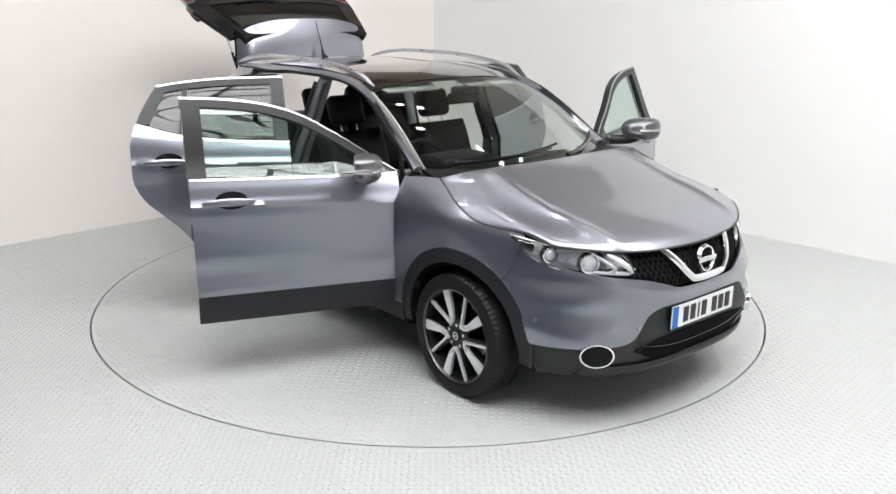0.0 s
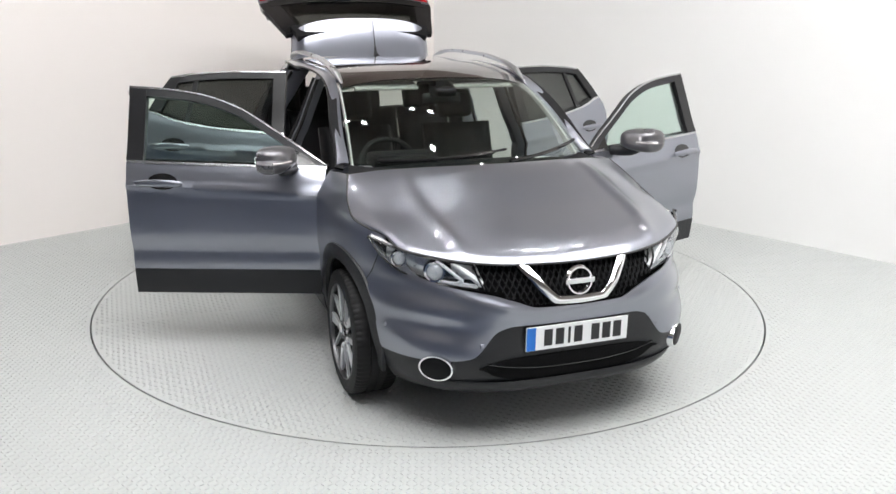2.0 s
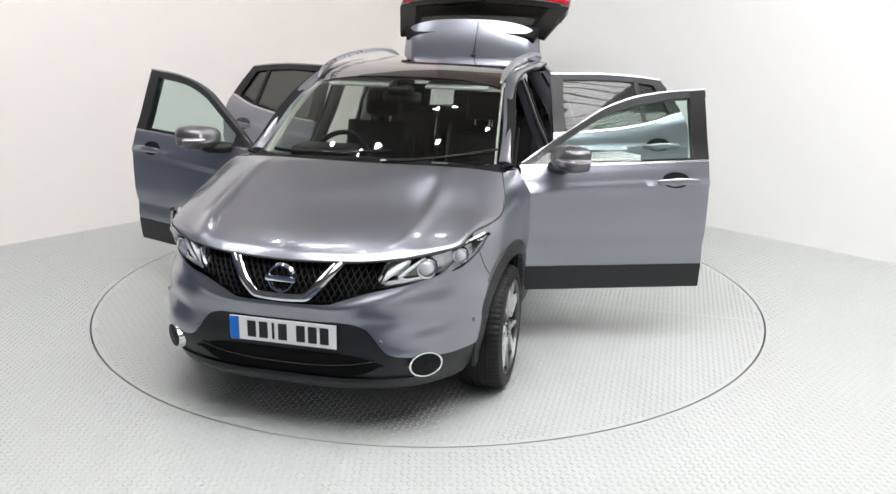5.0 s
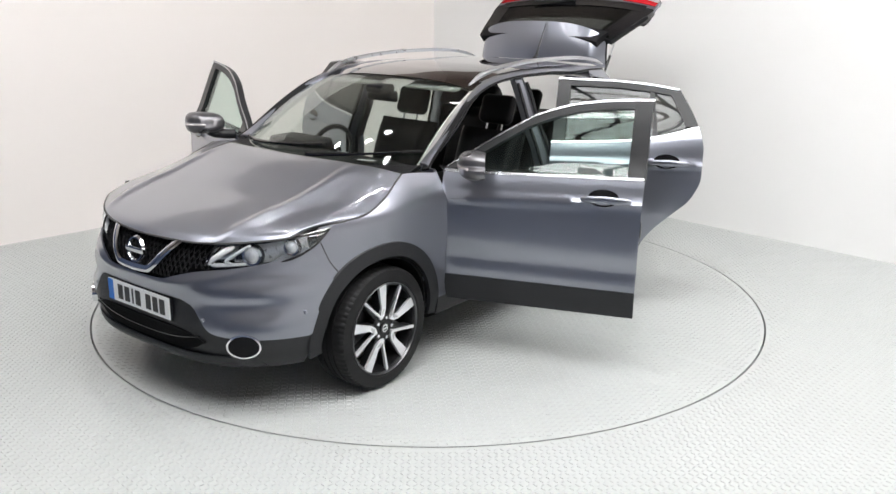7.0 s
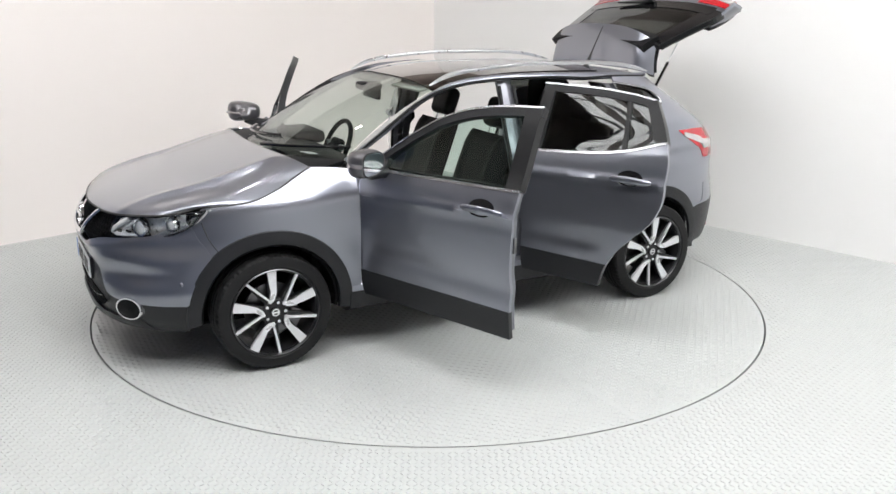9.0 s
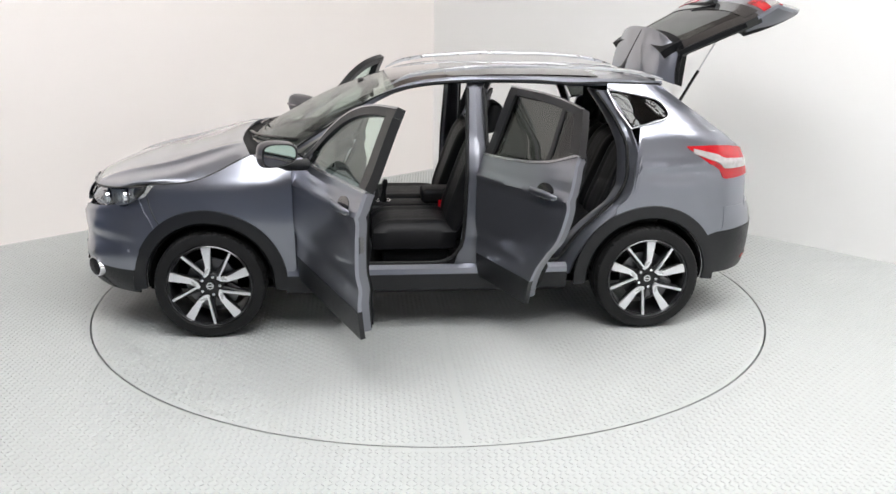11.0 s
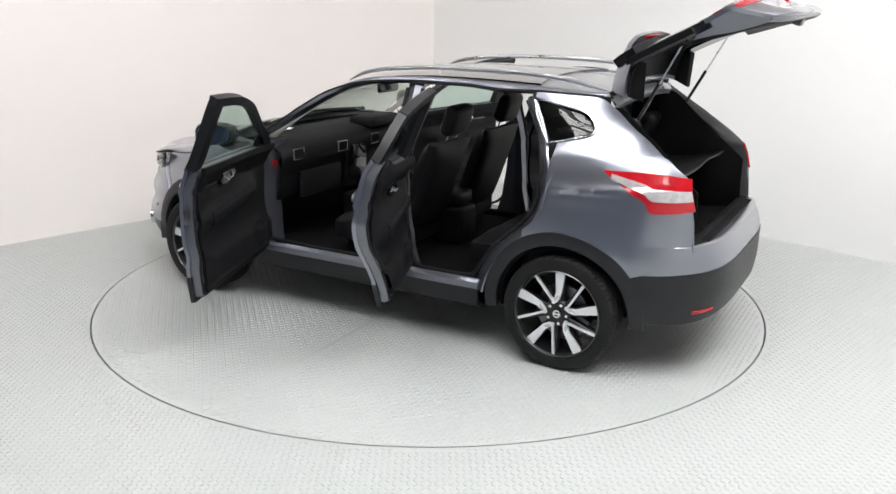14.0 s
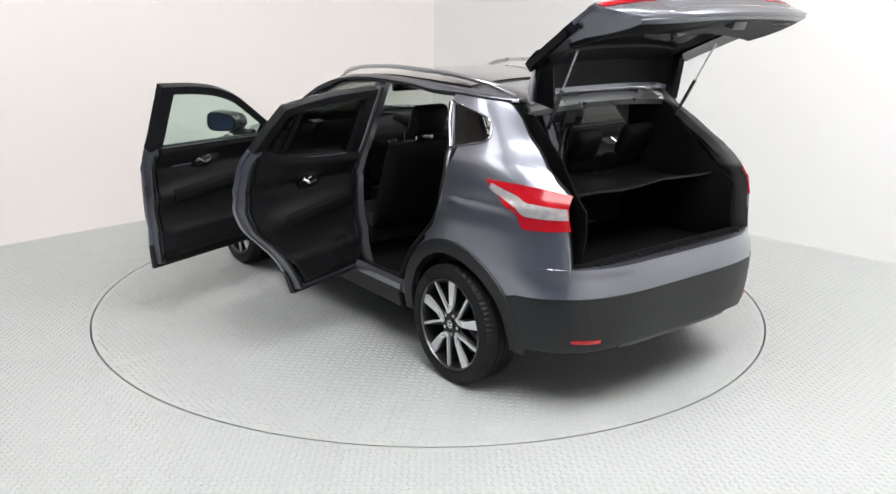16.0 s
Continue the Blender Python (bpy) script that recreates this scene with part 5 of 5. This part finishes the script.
def gate_pt(q, z, out=0.0):
    y = q * float(GY(z))
    z = z + 0.10 * abs(q) ** 4 * max(0.0, 1 - (z - 0.745) / 0.36)
    bend = 0.06 * abs(q) ** 2.6
    ridge = 0.010 * math.exp(-((z - 1.035) / 0.035) ** 2)
    scoop = -0.030 * sm(0.5, 0.35, abs(y)) * math.exp(-((z - 0.90) / 0.07) ** 2)
    return (float(GX(z)) + bend - ridge - float(scoop) - out, y, z)


def gate_grid(q0, q1, z0, z1, n, m, out=0.0):
    return np.array([[gate_pt(q, z, out) for z in np.linspace(z0, z1, m)] for q in np.linspace(q0, q1, n)])


gate = part("tailgate", sheet(gate_grid(-1, 1, 0.745, 1.125, 50, 26), 0.022, (-1, 0, 0)), PAINT, car, "raised grey tailgate with dark rear window")
gate.matrix_basis = Matrix.Translation((GH[0], 0, GH[1])) @ Matrix.Rotation(radians(71.0), 4, "Y") @ Matrix.Translation((-GH[0], 0, -GH[1]))
rw = part("rear_window", sheet(gate_grid(-0.86, 0.86, 1.12, 1.47, 30, 16, -0.004), 0.004, (-1, 0, 0)), PRIVACY, gate, "dark tinted rear window")
rw.visible_shadow = False
for s in (1, -1):
    part("window_pillar", sheet(mirror_grid(gate_grid(0.80, 1.0, 1.115, 1.445, 6, 16), s), 0.05, (-1, 0, 0)), GLOSSBLACK, gate, "black side of the rear window")
    part("inner_pillar", sheet(mirror_grid(gate_grid(0.72, 0.98, 1.10, 1.43, 6, 16, -0.055), s), 0.03, (1, 0, 0)), CABIN, gate, "black inner window pillar")
part("window_base", sheet(gate_grid(-0.9, 0.9, 1.105, 1.165, 30, 4, 0.002), 0.02, (-1, 0, 0)), GLOSSBLACK, gate, "black lower edge of the rear window")
part("inner_head", sheet(gate_grid(-0.9, 0.9, 1.41, 1.49, 30, 4, -0.03), 0.05, (1, 0, 0)), CABIN, gate, "black inner head of the tailgate")
GL = lambda t: (-2.085 + 0.215 * t ** 0.9, 0.760 + 0.375 * t)
gl_in = lambda q, t: (GL(t)[0] + 0.055 * abs(q) ** 2.6 + 0.012 * float(sm(0.30, 0.22, abs(q))) * math.sin(math.pi * t), q * (0.600 + 0.08 * math.sin(1.7 * t)), GL(t)[1] + 0.10 * abs(q) ** 4 * (1 - t))
part("gate_lining", sheet(np.array([[gl_in(q, t) for t in np.linspace(0, 1, 14)] for q in np.linspace(-1, 1, 48)]), 0.02, (1, 0, 0)), CABIN, gate, "black tailgate lining")
for s in (1, -1):
    cheek = np.array([[np.array(gl_in(0.985, t)) * (1 - k) + np.array(gate_pt(0.99, GL(t)[1], -0.012)) * k for k in np.linspace(0, 1, 5)] for t in np.linspace(0, 1, 14)])
    part("gate_side", sheet(mirror_grid(cheek, s), 0.008, (0, s, 0)), SHADEPAINT, gate, "painted side of the tailgate")
    part("lining_screw", block(-2.045, -2.028, s * 0.30 - 0.012, s * 0.30 + 0.012, 0.835, 0.859, 0.003), CARPET, gate, "dark plug in the lining")
lip = np.array([[np.array(gl_in(q, 0.0)) * (1 - k) + np.array(gate_pt(q, 0.745, -0.02)) * k for k in np.linspace(0, 1, 4)] for q in np.linspace(-1, 1, 40)])
part("gate_lip", sheet(lip, 0.008, (0, 0, -1)), SHADEPAINT, gate, "painted lower lip of the tailgate")
part("gate_pull", block(-2.060, -2.030, -0.46, -0.33, 0.815, 0.865, 0.008), GLOSSBLACK, gate, "dark pull recess")
part("gate_latch", block(-2.075, -2.02, -0.05, 0.05, 0.785, 0.84, 0.012), STEEL, gate, "steel tailgate latch")
part("gate_handle", block(-2.135, -2.085, -0.26, 0.26, 0.985, 1.012, 0.010), CHROME, gate, "chrome strip above the plate")
# spoiler
rows = []
for q in np.linspace(-1, 1, 48):
    rows.append([(-1.415 - 0.295 * t + 0.08 * abs(q) ** 3 * t, q * (0.585 - 0.02 * t) * (1 - 0.03 * abs(q) ** 6), 1.506 + 0.030 * t - (0.022 + 0.030 * t) * abs(q) ** 3 - 0.10 * max(0, (abs(q) - 0.80) / 0.20) ** 2 * (1 - 0.45 * t) + 0.012 * math.sin(math.pi * t)) for t in np.linspace(0, 1, 10)])
sp = part("spoiler", sheet(np.array(rows), 0.022, (0, 0, 1)), PAINT, gate, "grey roof spoiler")
under = np.array(rows)[:, 1:9] + np.array([0, 0, -0.034])
under[..., 1] *= 0.985
part("spoiler_lining", sheet(under, 0.01, (0, 0, -1)), CABIN, gate, "black lining under the spoiler")
for s in (1, -1):
    flank_rows = np.array([[(-1.42 - 0.20 * t, 0.530 + 0.03 * t - 0.05 * k, 1.40 + 0.03 * t - 0.10 * k * (1 - 0.3 * t)) for k in np.linspace(0, 1, 5)] for t in np.linspace(0, 1, 10)])
    part("hinge_frame", sheet(mirror_grid(flank_rows, s), 0.03, (0, s, -1)), CABIN, gate, "black gate frame beside the hinge")
part("brake_light", block(-1.700, -1.682, -0.16, 0.16, 1.505, 1.520, 0.004), RED, sp, "slim red brake light")
for s in (1, -1):
    # lamps on the gate
    l2 = part("gate_lamp", sheet(mirror_grid(gate_grid(0.60, 0.985, 0.955, 1.095, 14, 6, 0.006), s), 0.012, (-1, 0, 0)), RED, gate, "red and clear lamp on the tailgate")
    part("clear_lens", sheet(mirror_grid(gate_grid(0.66, 0.99, 1.00, 1.055, 14, 4, 0.011), s), 0.008, (-1, 0, 0)), CLEARLENS, l2, "clear middle of the lamp")
    # struts
    a, b = Vector((-1.785, s * 0.528, 1.757)), Vector((-1.578, s * 0.50, 1.358))
    strut = part("gas_strut", tube([b, b.lerp(a, 0.5)], 0.010, 10), GLOSSBLACK, car, "black gas strut holding the tailgate")
    part("strut_rod", tube([b.lerp(a, 0.48), a], 0.005, 8), SATIN, strut, "thin bright rod")
    part("hinge", block(-1.46, -1.36, s * 0.34 - 0.03, s * 0.34 + 0.03, 1.465, 1.50, 0.006), STEEL, car, "tailgate hinge")
part("rear_wiper", tube([(-2.03, 0.02, 1.135), (-2.00, -0.08, 1.15), (-1.99, -0.34, 1.165)], [0.022, 0.012, 0.007], 8), BLACK, gate, "black rear wiper")
# frame of the opening
for s in (1, -1):
    e = GATE_EDGE(np.linspace(0, 1, 40))
    g = np.array([[(a + dx, float(side_y(a, c)) - dy, c) for dx, dy in ((0.0, 0.0), (0.01, 0.02), (0.03, 0.045), (0.07, 0.075), (0.11, 0.08))] for a, c in e])
    part("gate_jamb", sheet(mirror_grid(g, s), 0.012, (-1, -s, 0)), BLACK, car, "dark tailgate jamb")
g = np.array([[(-1.43 - dx, y, 1.495 - 0.02 * (abs(y) / 0.5) ** 2 - dz) for dx, dz in ((0, 0), (0.03, 0.015), (0.045, 0.04), (0.03, 0.07))] for y in np.linspace(-0.52, 0.52, 30)])
part("gate_header", sheet(g, 0.015, (-1, 0, 0)), SATIN, car, "grey header over the boot opening")

# ---- cabin ----
part("underbody", block(-1.60, 1.72, -0.66, 0.66, 0.235, 0.26, 0.01), CARPET, car, "dark underbody")
part("cabin_floor", block(-1.25, 1.0, -0.80, 0.80, 0.33, 0.36, 0.01), CARPET, car, "black carpet")
part("bulkhead", block(1.0, 1.05, -0.72, 0.72, 0.36, 1.04, 0.01), CABIN, car, "black bulkhead")
part("headliner", sheet(roof_grid(0.20, -1.38, 0.97, 30, 20, -0.035), 0.01, (0, 0, -1)), LINER, car, "pale grey headliner")
part("boot_floor", block(-2.00, -1.25, -0.60, 0.60, 0.665, 0.70, 0.01), CARPET, car, "black boot floor mat")
part("boot_wall", block(-1.98, -1.95, -0.62, 0.62, 0.55, 0.752, 0.01), CABIN, car, "black boot wall")
part("floor_handle", block(-1.95, -1.87, -0.05, 0.05, 0.70, 0.706, 0.002), STEEL, car, "bright boot floor handle")
for s in (1, -1):
    g = np.array([[(x, 0.62 - 0.05 * math.sin(math.pi * min(1, max(0, (z - 0.68) / 0.5))) - (0.10 if x > -1.70 else 0.10 * sm(-1.95, -1.70, x)), z) for z in np.linspace(0.68, 1.42 - 0.9 * max(0, -x - 1.50), 10)] for x in np.linspace(-1.22, -1.95, 20)])
    part("boot_lining", sheet(mirror_grid(g, s), 0.01, (0, -s, 0)), CARPET, car, "black boot side lining")
    g = np.array([[(0.84 - 0.60 * t - dx, (0.70 - 0.085 * t) - 0.012 - dx * 0.1, 1.09 + 0.36 * t + 0.03 * math.sin(math.pi * t) - 0.008) for dx in (0, 0.03, 0.06)] for t in np.linspace(0, 1, 14)])
    part("pillar_lining", sheet(mirror_grid(g, s), 0.01, (0, -s, 0)), LINER, car, "pale pillar lining")
# luggage cover
g = np.array([[(-1.33 - 0.50 * t, y, 1.035 + 0.035 * t - 0.03 * math.sin(math.pi * t) + 0.006 * math.sin(7 * y + 3 * t) - 0.004 * math.sin(13 * y) * t) for t in np.linspace(0, 1, 14)] for y in np.linspace(-0.56, 0.56, 40)])
part("luggage_cover", sheet(g, 0.012, (0, 0, 1)), LEATHER, car, "sagging black luggage cover")


def cushion(x0, x1, y0, y1, z0, z1, puff=0.02, wing=0.02):
    """A padded cushion with raised sides and a stitched middle."""
    n = 16
    v, f = [], []
    top, low = [], []
    for i in range(n + 1):
        for j in range(n + 1):
            u, w = i / n, j / n
            x, y = x0 + (x1 - x0) * u, y0 + (y1 - y0) * w
            e = (1 - abs(2 * u - 1) ** 6) * (1 - abs(2 * w - 1) ** 6)
            z = z1 - (1 - e) * min(0.06, (z1 - z0) * 0.6) + wing * max(0, abs(2 * w - 1) - 0.45) * (1 - abs(2 * w - 1) ** 8) * 1.8
            z -= 0.006 * math.exp(-((abs(2 * w - 1) - 0.5) / 0.05) ** 2)
            z -= 0.005 * (abs((u * 5) % 1 - 0.5) < 0.06) * (abs(2 * w - 1) < 0.5)
            v.append((x, y, z))
    k = len(v)
    for i in range(n + 1):
        for j in range(n + 1):
            e = (1 - abs(2 * i / n - 1) ** 6) * (1 - abs(2 * j / n - 1) ** 6)
            v.append((v[i * (n + 1) + j][0], v[i * (n + 1) + j][1], z0 + (1 - e) * min(0.04, (z1 - z0) * 0.3)))
    q = lambda i, j: i * (n + 1) + j
    for i in range(n):
        for j in range(n):
            f.append((q(i, j), q(i + 1, j), q(i + 1, j + 1), q(i, j + 1)))
            f.append((k + q(i, j), k + q(i, j + 1), k + q(i + 1, j + 1), k + q(i + 1, j)))
    for i in range(n):
        f += [(q(i, 0), k + q(i, 0), k + q(i + 1, 0), q(i + 1, 0)), (q(i, n), q(i + 1, n), k + q(i + 1, n), k + q(i, n)),
              (q(0, i), q(0, i + 1), k + q(0, i + 1), k + q(0, i)), (q(n, i), k + q(n, i), k + q(n, i + 1), q(n, i + 1))]
    return v, f


def moved(vf, m):
    return [tuple(m @ Vector(p)) for p in vf[0]], vf[1]


def headrest(parent, y, m, w=0.13):
    h = part("headrest", moved(block(-0.045, 0.050, y - w, y + w, 0.66, 0.86, 0.045, 4), m), LEATHER, parent, "black leather headrest")
    g = Geo()
    for d in (-0.06, 0.06):
        g.add(*tube([(0, y + d, 0.54), (0, y + d, 0.69)], 0.006, 8))
    part("headrest_post", moved((g.v, g.f), m), CHROME, h, "bright steel posts")


def front_seat(y):
    base = part("front_seat", cushion(-0.16, 0.36, y - 0.26, y + 0.26, 0.42, 0.625, 0.02, 0.03), LEATHER, car, "black leather front seat")
    m = Matrix.Translation((-0.14, 0, 0.54)) @ Matrix.Rotation(radians(-20), 4, "Y")
    back = cushion(0.0, 0.62, y - 0.25, y + 0.25, -0.055, 0.070, 0.02, 0.035)
    back = ([(p[2], p[1], p[0]) for p in back[0]], back[1])
    part("backrest", moved(back, m), LEATHER, base, "black leather backrest")
    headrest(base, y, m)
    part("seat_base", block(-0.12, 0.30, y - 0.22, y + 0.22, 0.36, 0.44, 0.02), CABIN, base, "black seat base")
    part("buckle", block(-0.12, -0.09, y * 0.4 - 0.015, y * 0.4 + 0.015, 0.56, 0.66, 0.005), RED, base, "red-topped belt buckle")


front_seat(0.37)
front_seat(-0.37)
bench = part("rear_bench", cushion(-1.12, -0.66, -0.66, 0.66, 0.42, 0.64, 0.02, 0.01), LEATHER, car, "black leather rear bench")
m = Matrix.Translation((-1.08, 0, 0.56)) @ Matrix.Rotation(radians(-22), 4, "Y")
for y0, y1 in ((-0.66, -0.225), (-0.215, 0.215), (0.225, 0.66)):
    b = cushion(0.0, 0.60, y0, y1, -0.05, 0.065, 0.02, 0.02)
    part("backrest", moved(([(p[2], p[1], p[0]) for p in b[0]], b[1]), m), LEATHER, bench, "black leather backrest")
for y in (-0.42, 0.0, 0.42):
    headrest(bench, y, Matrix.Translation((-1.08, 0, 0.49)) @ Matrix.Rotation(radians(-22), 4, "Y"), 0.125 if y else 0.10)

for s in (1, -1):
    b = block(-1.36, -1.02, 0.655, 0.79, 0.42, 1.12, 0.04, 3)
    part("seat_bolster", moved(([(x - 0.30 * max(0, z - 0.55), y, z) for x, y, z in b[0]], b[1]), Matrix.Diagonal((1, s, 1, 1))), LEATHER, bench, "padded side of the bench")

# dashboard
prof = [(1.02, 1.075), (0.85, 1.082), (0.70, 1.062), (0.62, 1.02), (0.605, 0.95), (0.64, 0.86), (0.66, 0.74), (0.76, 0.64), (0.98, 0.58)]
pf = path(*prof)(np.linspace(0, 1, 26))
g = np.array([[(a + 0.07 * (abs(y) / 0.74) ** 3, y, c - 0.03 * (abs(y) / 0.74) ** 4) for a, c in pf] for y in np.linspace(-0.745, 0.745, 36)])
dash = part("dashboard", sheet(g, 0.02, (-1, 0, 1)), CABIN, car, "black soft-touch dashboard")
part("instrument_hood", moved(block(-0.10, 0.12, -0.19, 0.19, -0.03, 0.05, 0.03, 3), pose(0.70, -0.37, 1.075)), CABIN, dash, "hood over the instruments")
part("screen", block(0.600, 0.612, -0.09, 0.09, 0.86, 0.965, 0.004), GLOSSBLACK, dash, "dark centre screen")
part("centre_panel", block(0.615, 0.70, -0.13, 0.13, 0.66, 1.0, 0.02), GLOSSBLACK, dash, "gloss black centre stack")
for y in (0.62, -0.62, 0.20, -0.20):
    rg = Geo()
    for a0, a1, b0, b1 in ((-0.055, 0.055, 0.031, 0.036), (-0.055, 0.055, -0.036, -0.031), (-0.055, -0.050, -0.036, 0.036), (0.050, 0.055, -0.036, 0.036)):
        rg.add(*block(-0.006, 0.006, a0, a1, b0, b1, 0.002, 1))
    part("air_vent", moved((rg.v, rg.f), pose(0.598 + 0.05 * (abs(y) > 0.4), y, 0.975)), TRIM, dash, "air vent in a bright frame")
part("glovebox", block(0.625, 0.66, 0.18, 0.62, 0.68, 0.86, 0.015), CABIN, dash, "glovebox lid")
lab = ring_lathe([(0.001, 0), (0.022, 0), (0.022, 0.003), (0.001, 0.003)], 20)
for s in (1,):
    part("warning_label", ([(0.735 + a, 0.762 + b, 0.93 + c) for a, b, c in lab[0]], lab[1]), RED, dash, "round red warning label")
part("centre_console", block(-0.30, 0.68, -0.11, 0.11, 0.36, 0.62, 0.03, 3), CABIN, car, "black centre console")
part("console_lid", block(-0.28, 0.02, -0.10, 0.10, 0.62, 0.72, 0.03, 3), LEATHER, car, "padded console armrest")
gear = part("gear_lever", tube([(0.28, 0.0, 0.62), (0.27, 0.0, 0.70), (0.265, 0.0, 0.745), (0.26, 0.0, 0.775)], [0.03, 0.012, 0.022, 0.012], 12), LEATHER, car, "black gear lever")
part("gear_ring", ([(0.28 + a, c, 0.622 + b) for a, b, c in ring_lathe([(0.045, 0), (0.055, 0), (0.055, 0.008), (0.045, 0.008)], 24)[0]], ring_lathe([(0.045, 0), (0.055, 0), (0.055, 0.008), (0.045, 0.008)], 24)[1]), CHROME, gear, "bright ring")
# steering wheel on the car's right
m = Matrix.Translation((0.455, -0.37, 0.985)) @ Matrix.Rotation(radians(-25), 4, "Y") @ Matrix.Rotation(radians(90), 4, "Z")
circ = [(0.182 * math.cos(t), 0, 0.182 * math.sin(t)) for t in np.linspace(0, 2 * math.pi, 41)]
sw = part("steering_wheel", moved(tube(circ, 0.0165, 10, False), m), LEATHER, car, "black leather steering wheel")
part("hub_pad", moved(block(-0.075, 0.075, -0.03, 0.03, -0.06, 0.055, 0.025, 3), m), CABIN, sw, "black hub pad")
for x0, z0, x1, z1 in ((-0.07, 0.0, -0.175, 0.01), (0.07, 0.0, 0.175, 0.01), (-0.02, -0.05, -0.03, -0.175), (0.02, -0.05, 0.03, -0.175)):
    part("spoke", moved(tube([(x0, 0, z0), (x1, 0, z1)], [0.022, 0.014], 8), m), SATIN, sw, "silver spoke")
part("column", tube([(0.47, -0.37, 0.975), (0.68, -0.37, 0.88)], [0.045, 0.06], 12), CABIN, sw, "steering column")
# mirror and sensor box at the windscreen's head
rv = part("interior_mirror", block(0.335, 0.362, -0.125, 0.125, 1.345, 1.415, 0.016, 3), GLOSSBLACK, car, "black interior mirror")
part("sensor_box", block(0.30, 0.44, -0.07, 0.07, 1.40, 1.452, 0.02, 3), CABIN, rv, "black sensor box")
part("permit", moved(block(-0.035, 0.035, -0.045, 0.045, 0, 0.002, 0), pose(0.93, 0.40, 1.095, 0, -8, 10)), PLATEWHITE, car, "white paper on the dashboard")
for y in (0.32, -0.32):
    part("sun_visor", moved(block(-0.07, 0.07, -0.2, 0.2, -0.008, 0.008, 0.006), pose(0.20, y, 1.452, 0, 14, 0)), LINER, car, "pale sun visor")
# ---- what moves ----
TURN = [(0.0, -50.45), (0.5, -53.64), (1.0, -58.77), (1.5, -64.33), (2.0, -70.37), (2.5, -75.98), (3.0, -82.08), (3.5, -87.71), (4.0, -93.75), (4.2, -96.07),
        (6.3, -120.68), (6.5, -122.96), (7.0, -128.98), (7.5, -134.58), (8.0, -140.64), (8.5, -146.34), (9.0, -152.28), (9.2, -154.59),
        (11.3, -178.80), (11.5, -181.13), (12.0, -187.28), (12.5, -192.88), (13.0, -198.80), (13.5, -204.20), (14.0, -210.15), (14.5, -215.75),
        (15.0, -221.67), (15.5, -227.42), (16.0, -233.24)]
OFF = Vector((0.0492, -0.0805, 0.0))


def motions():
    """The turntable turns and carries the car round."""
    rows_t, rows_c = [], []
    for t, a in TURN:
        m = pose(0, 0, 0, 0, 0, a)
        rows_t.append((t, m))
        rows_c.append((t, m @ Matrix.Translation(OFF)))
    walk(turntable, rows_t)
    walk(car, rows_c)


motions()
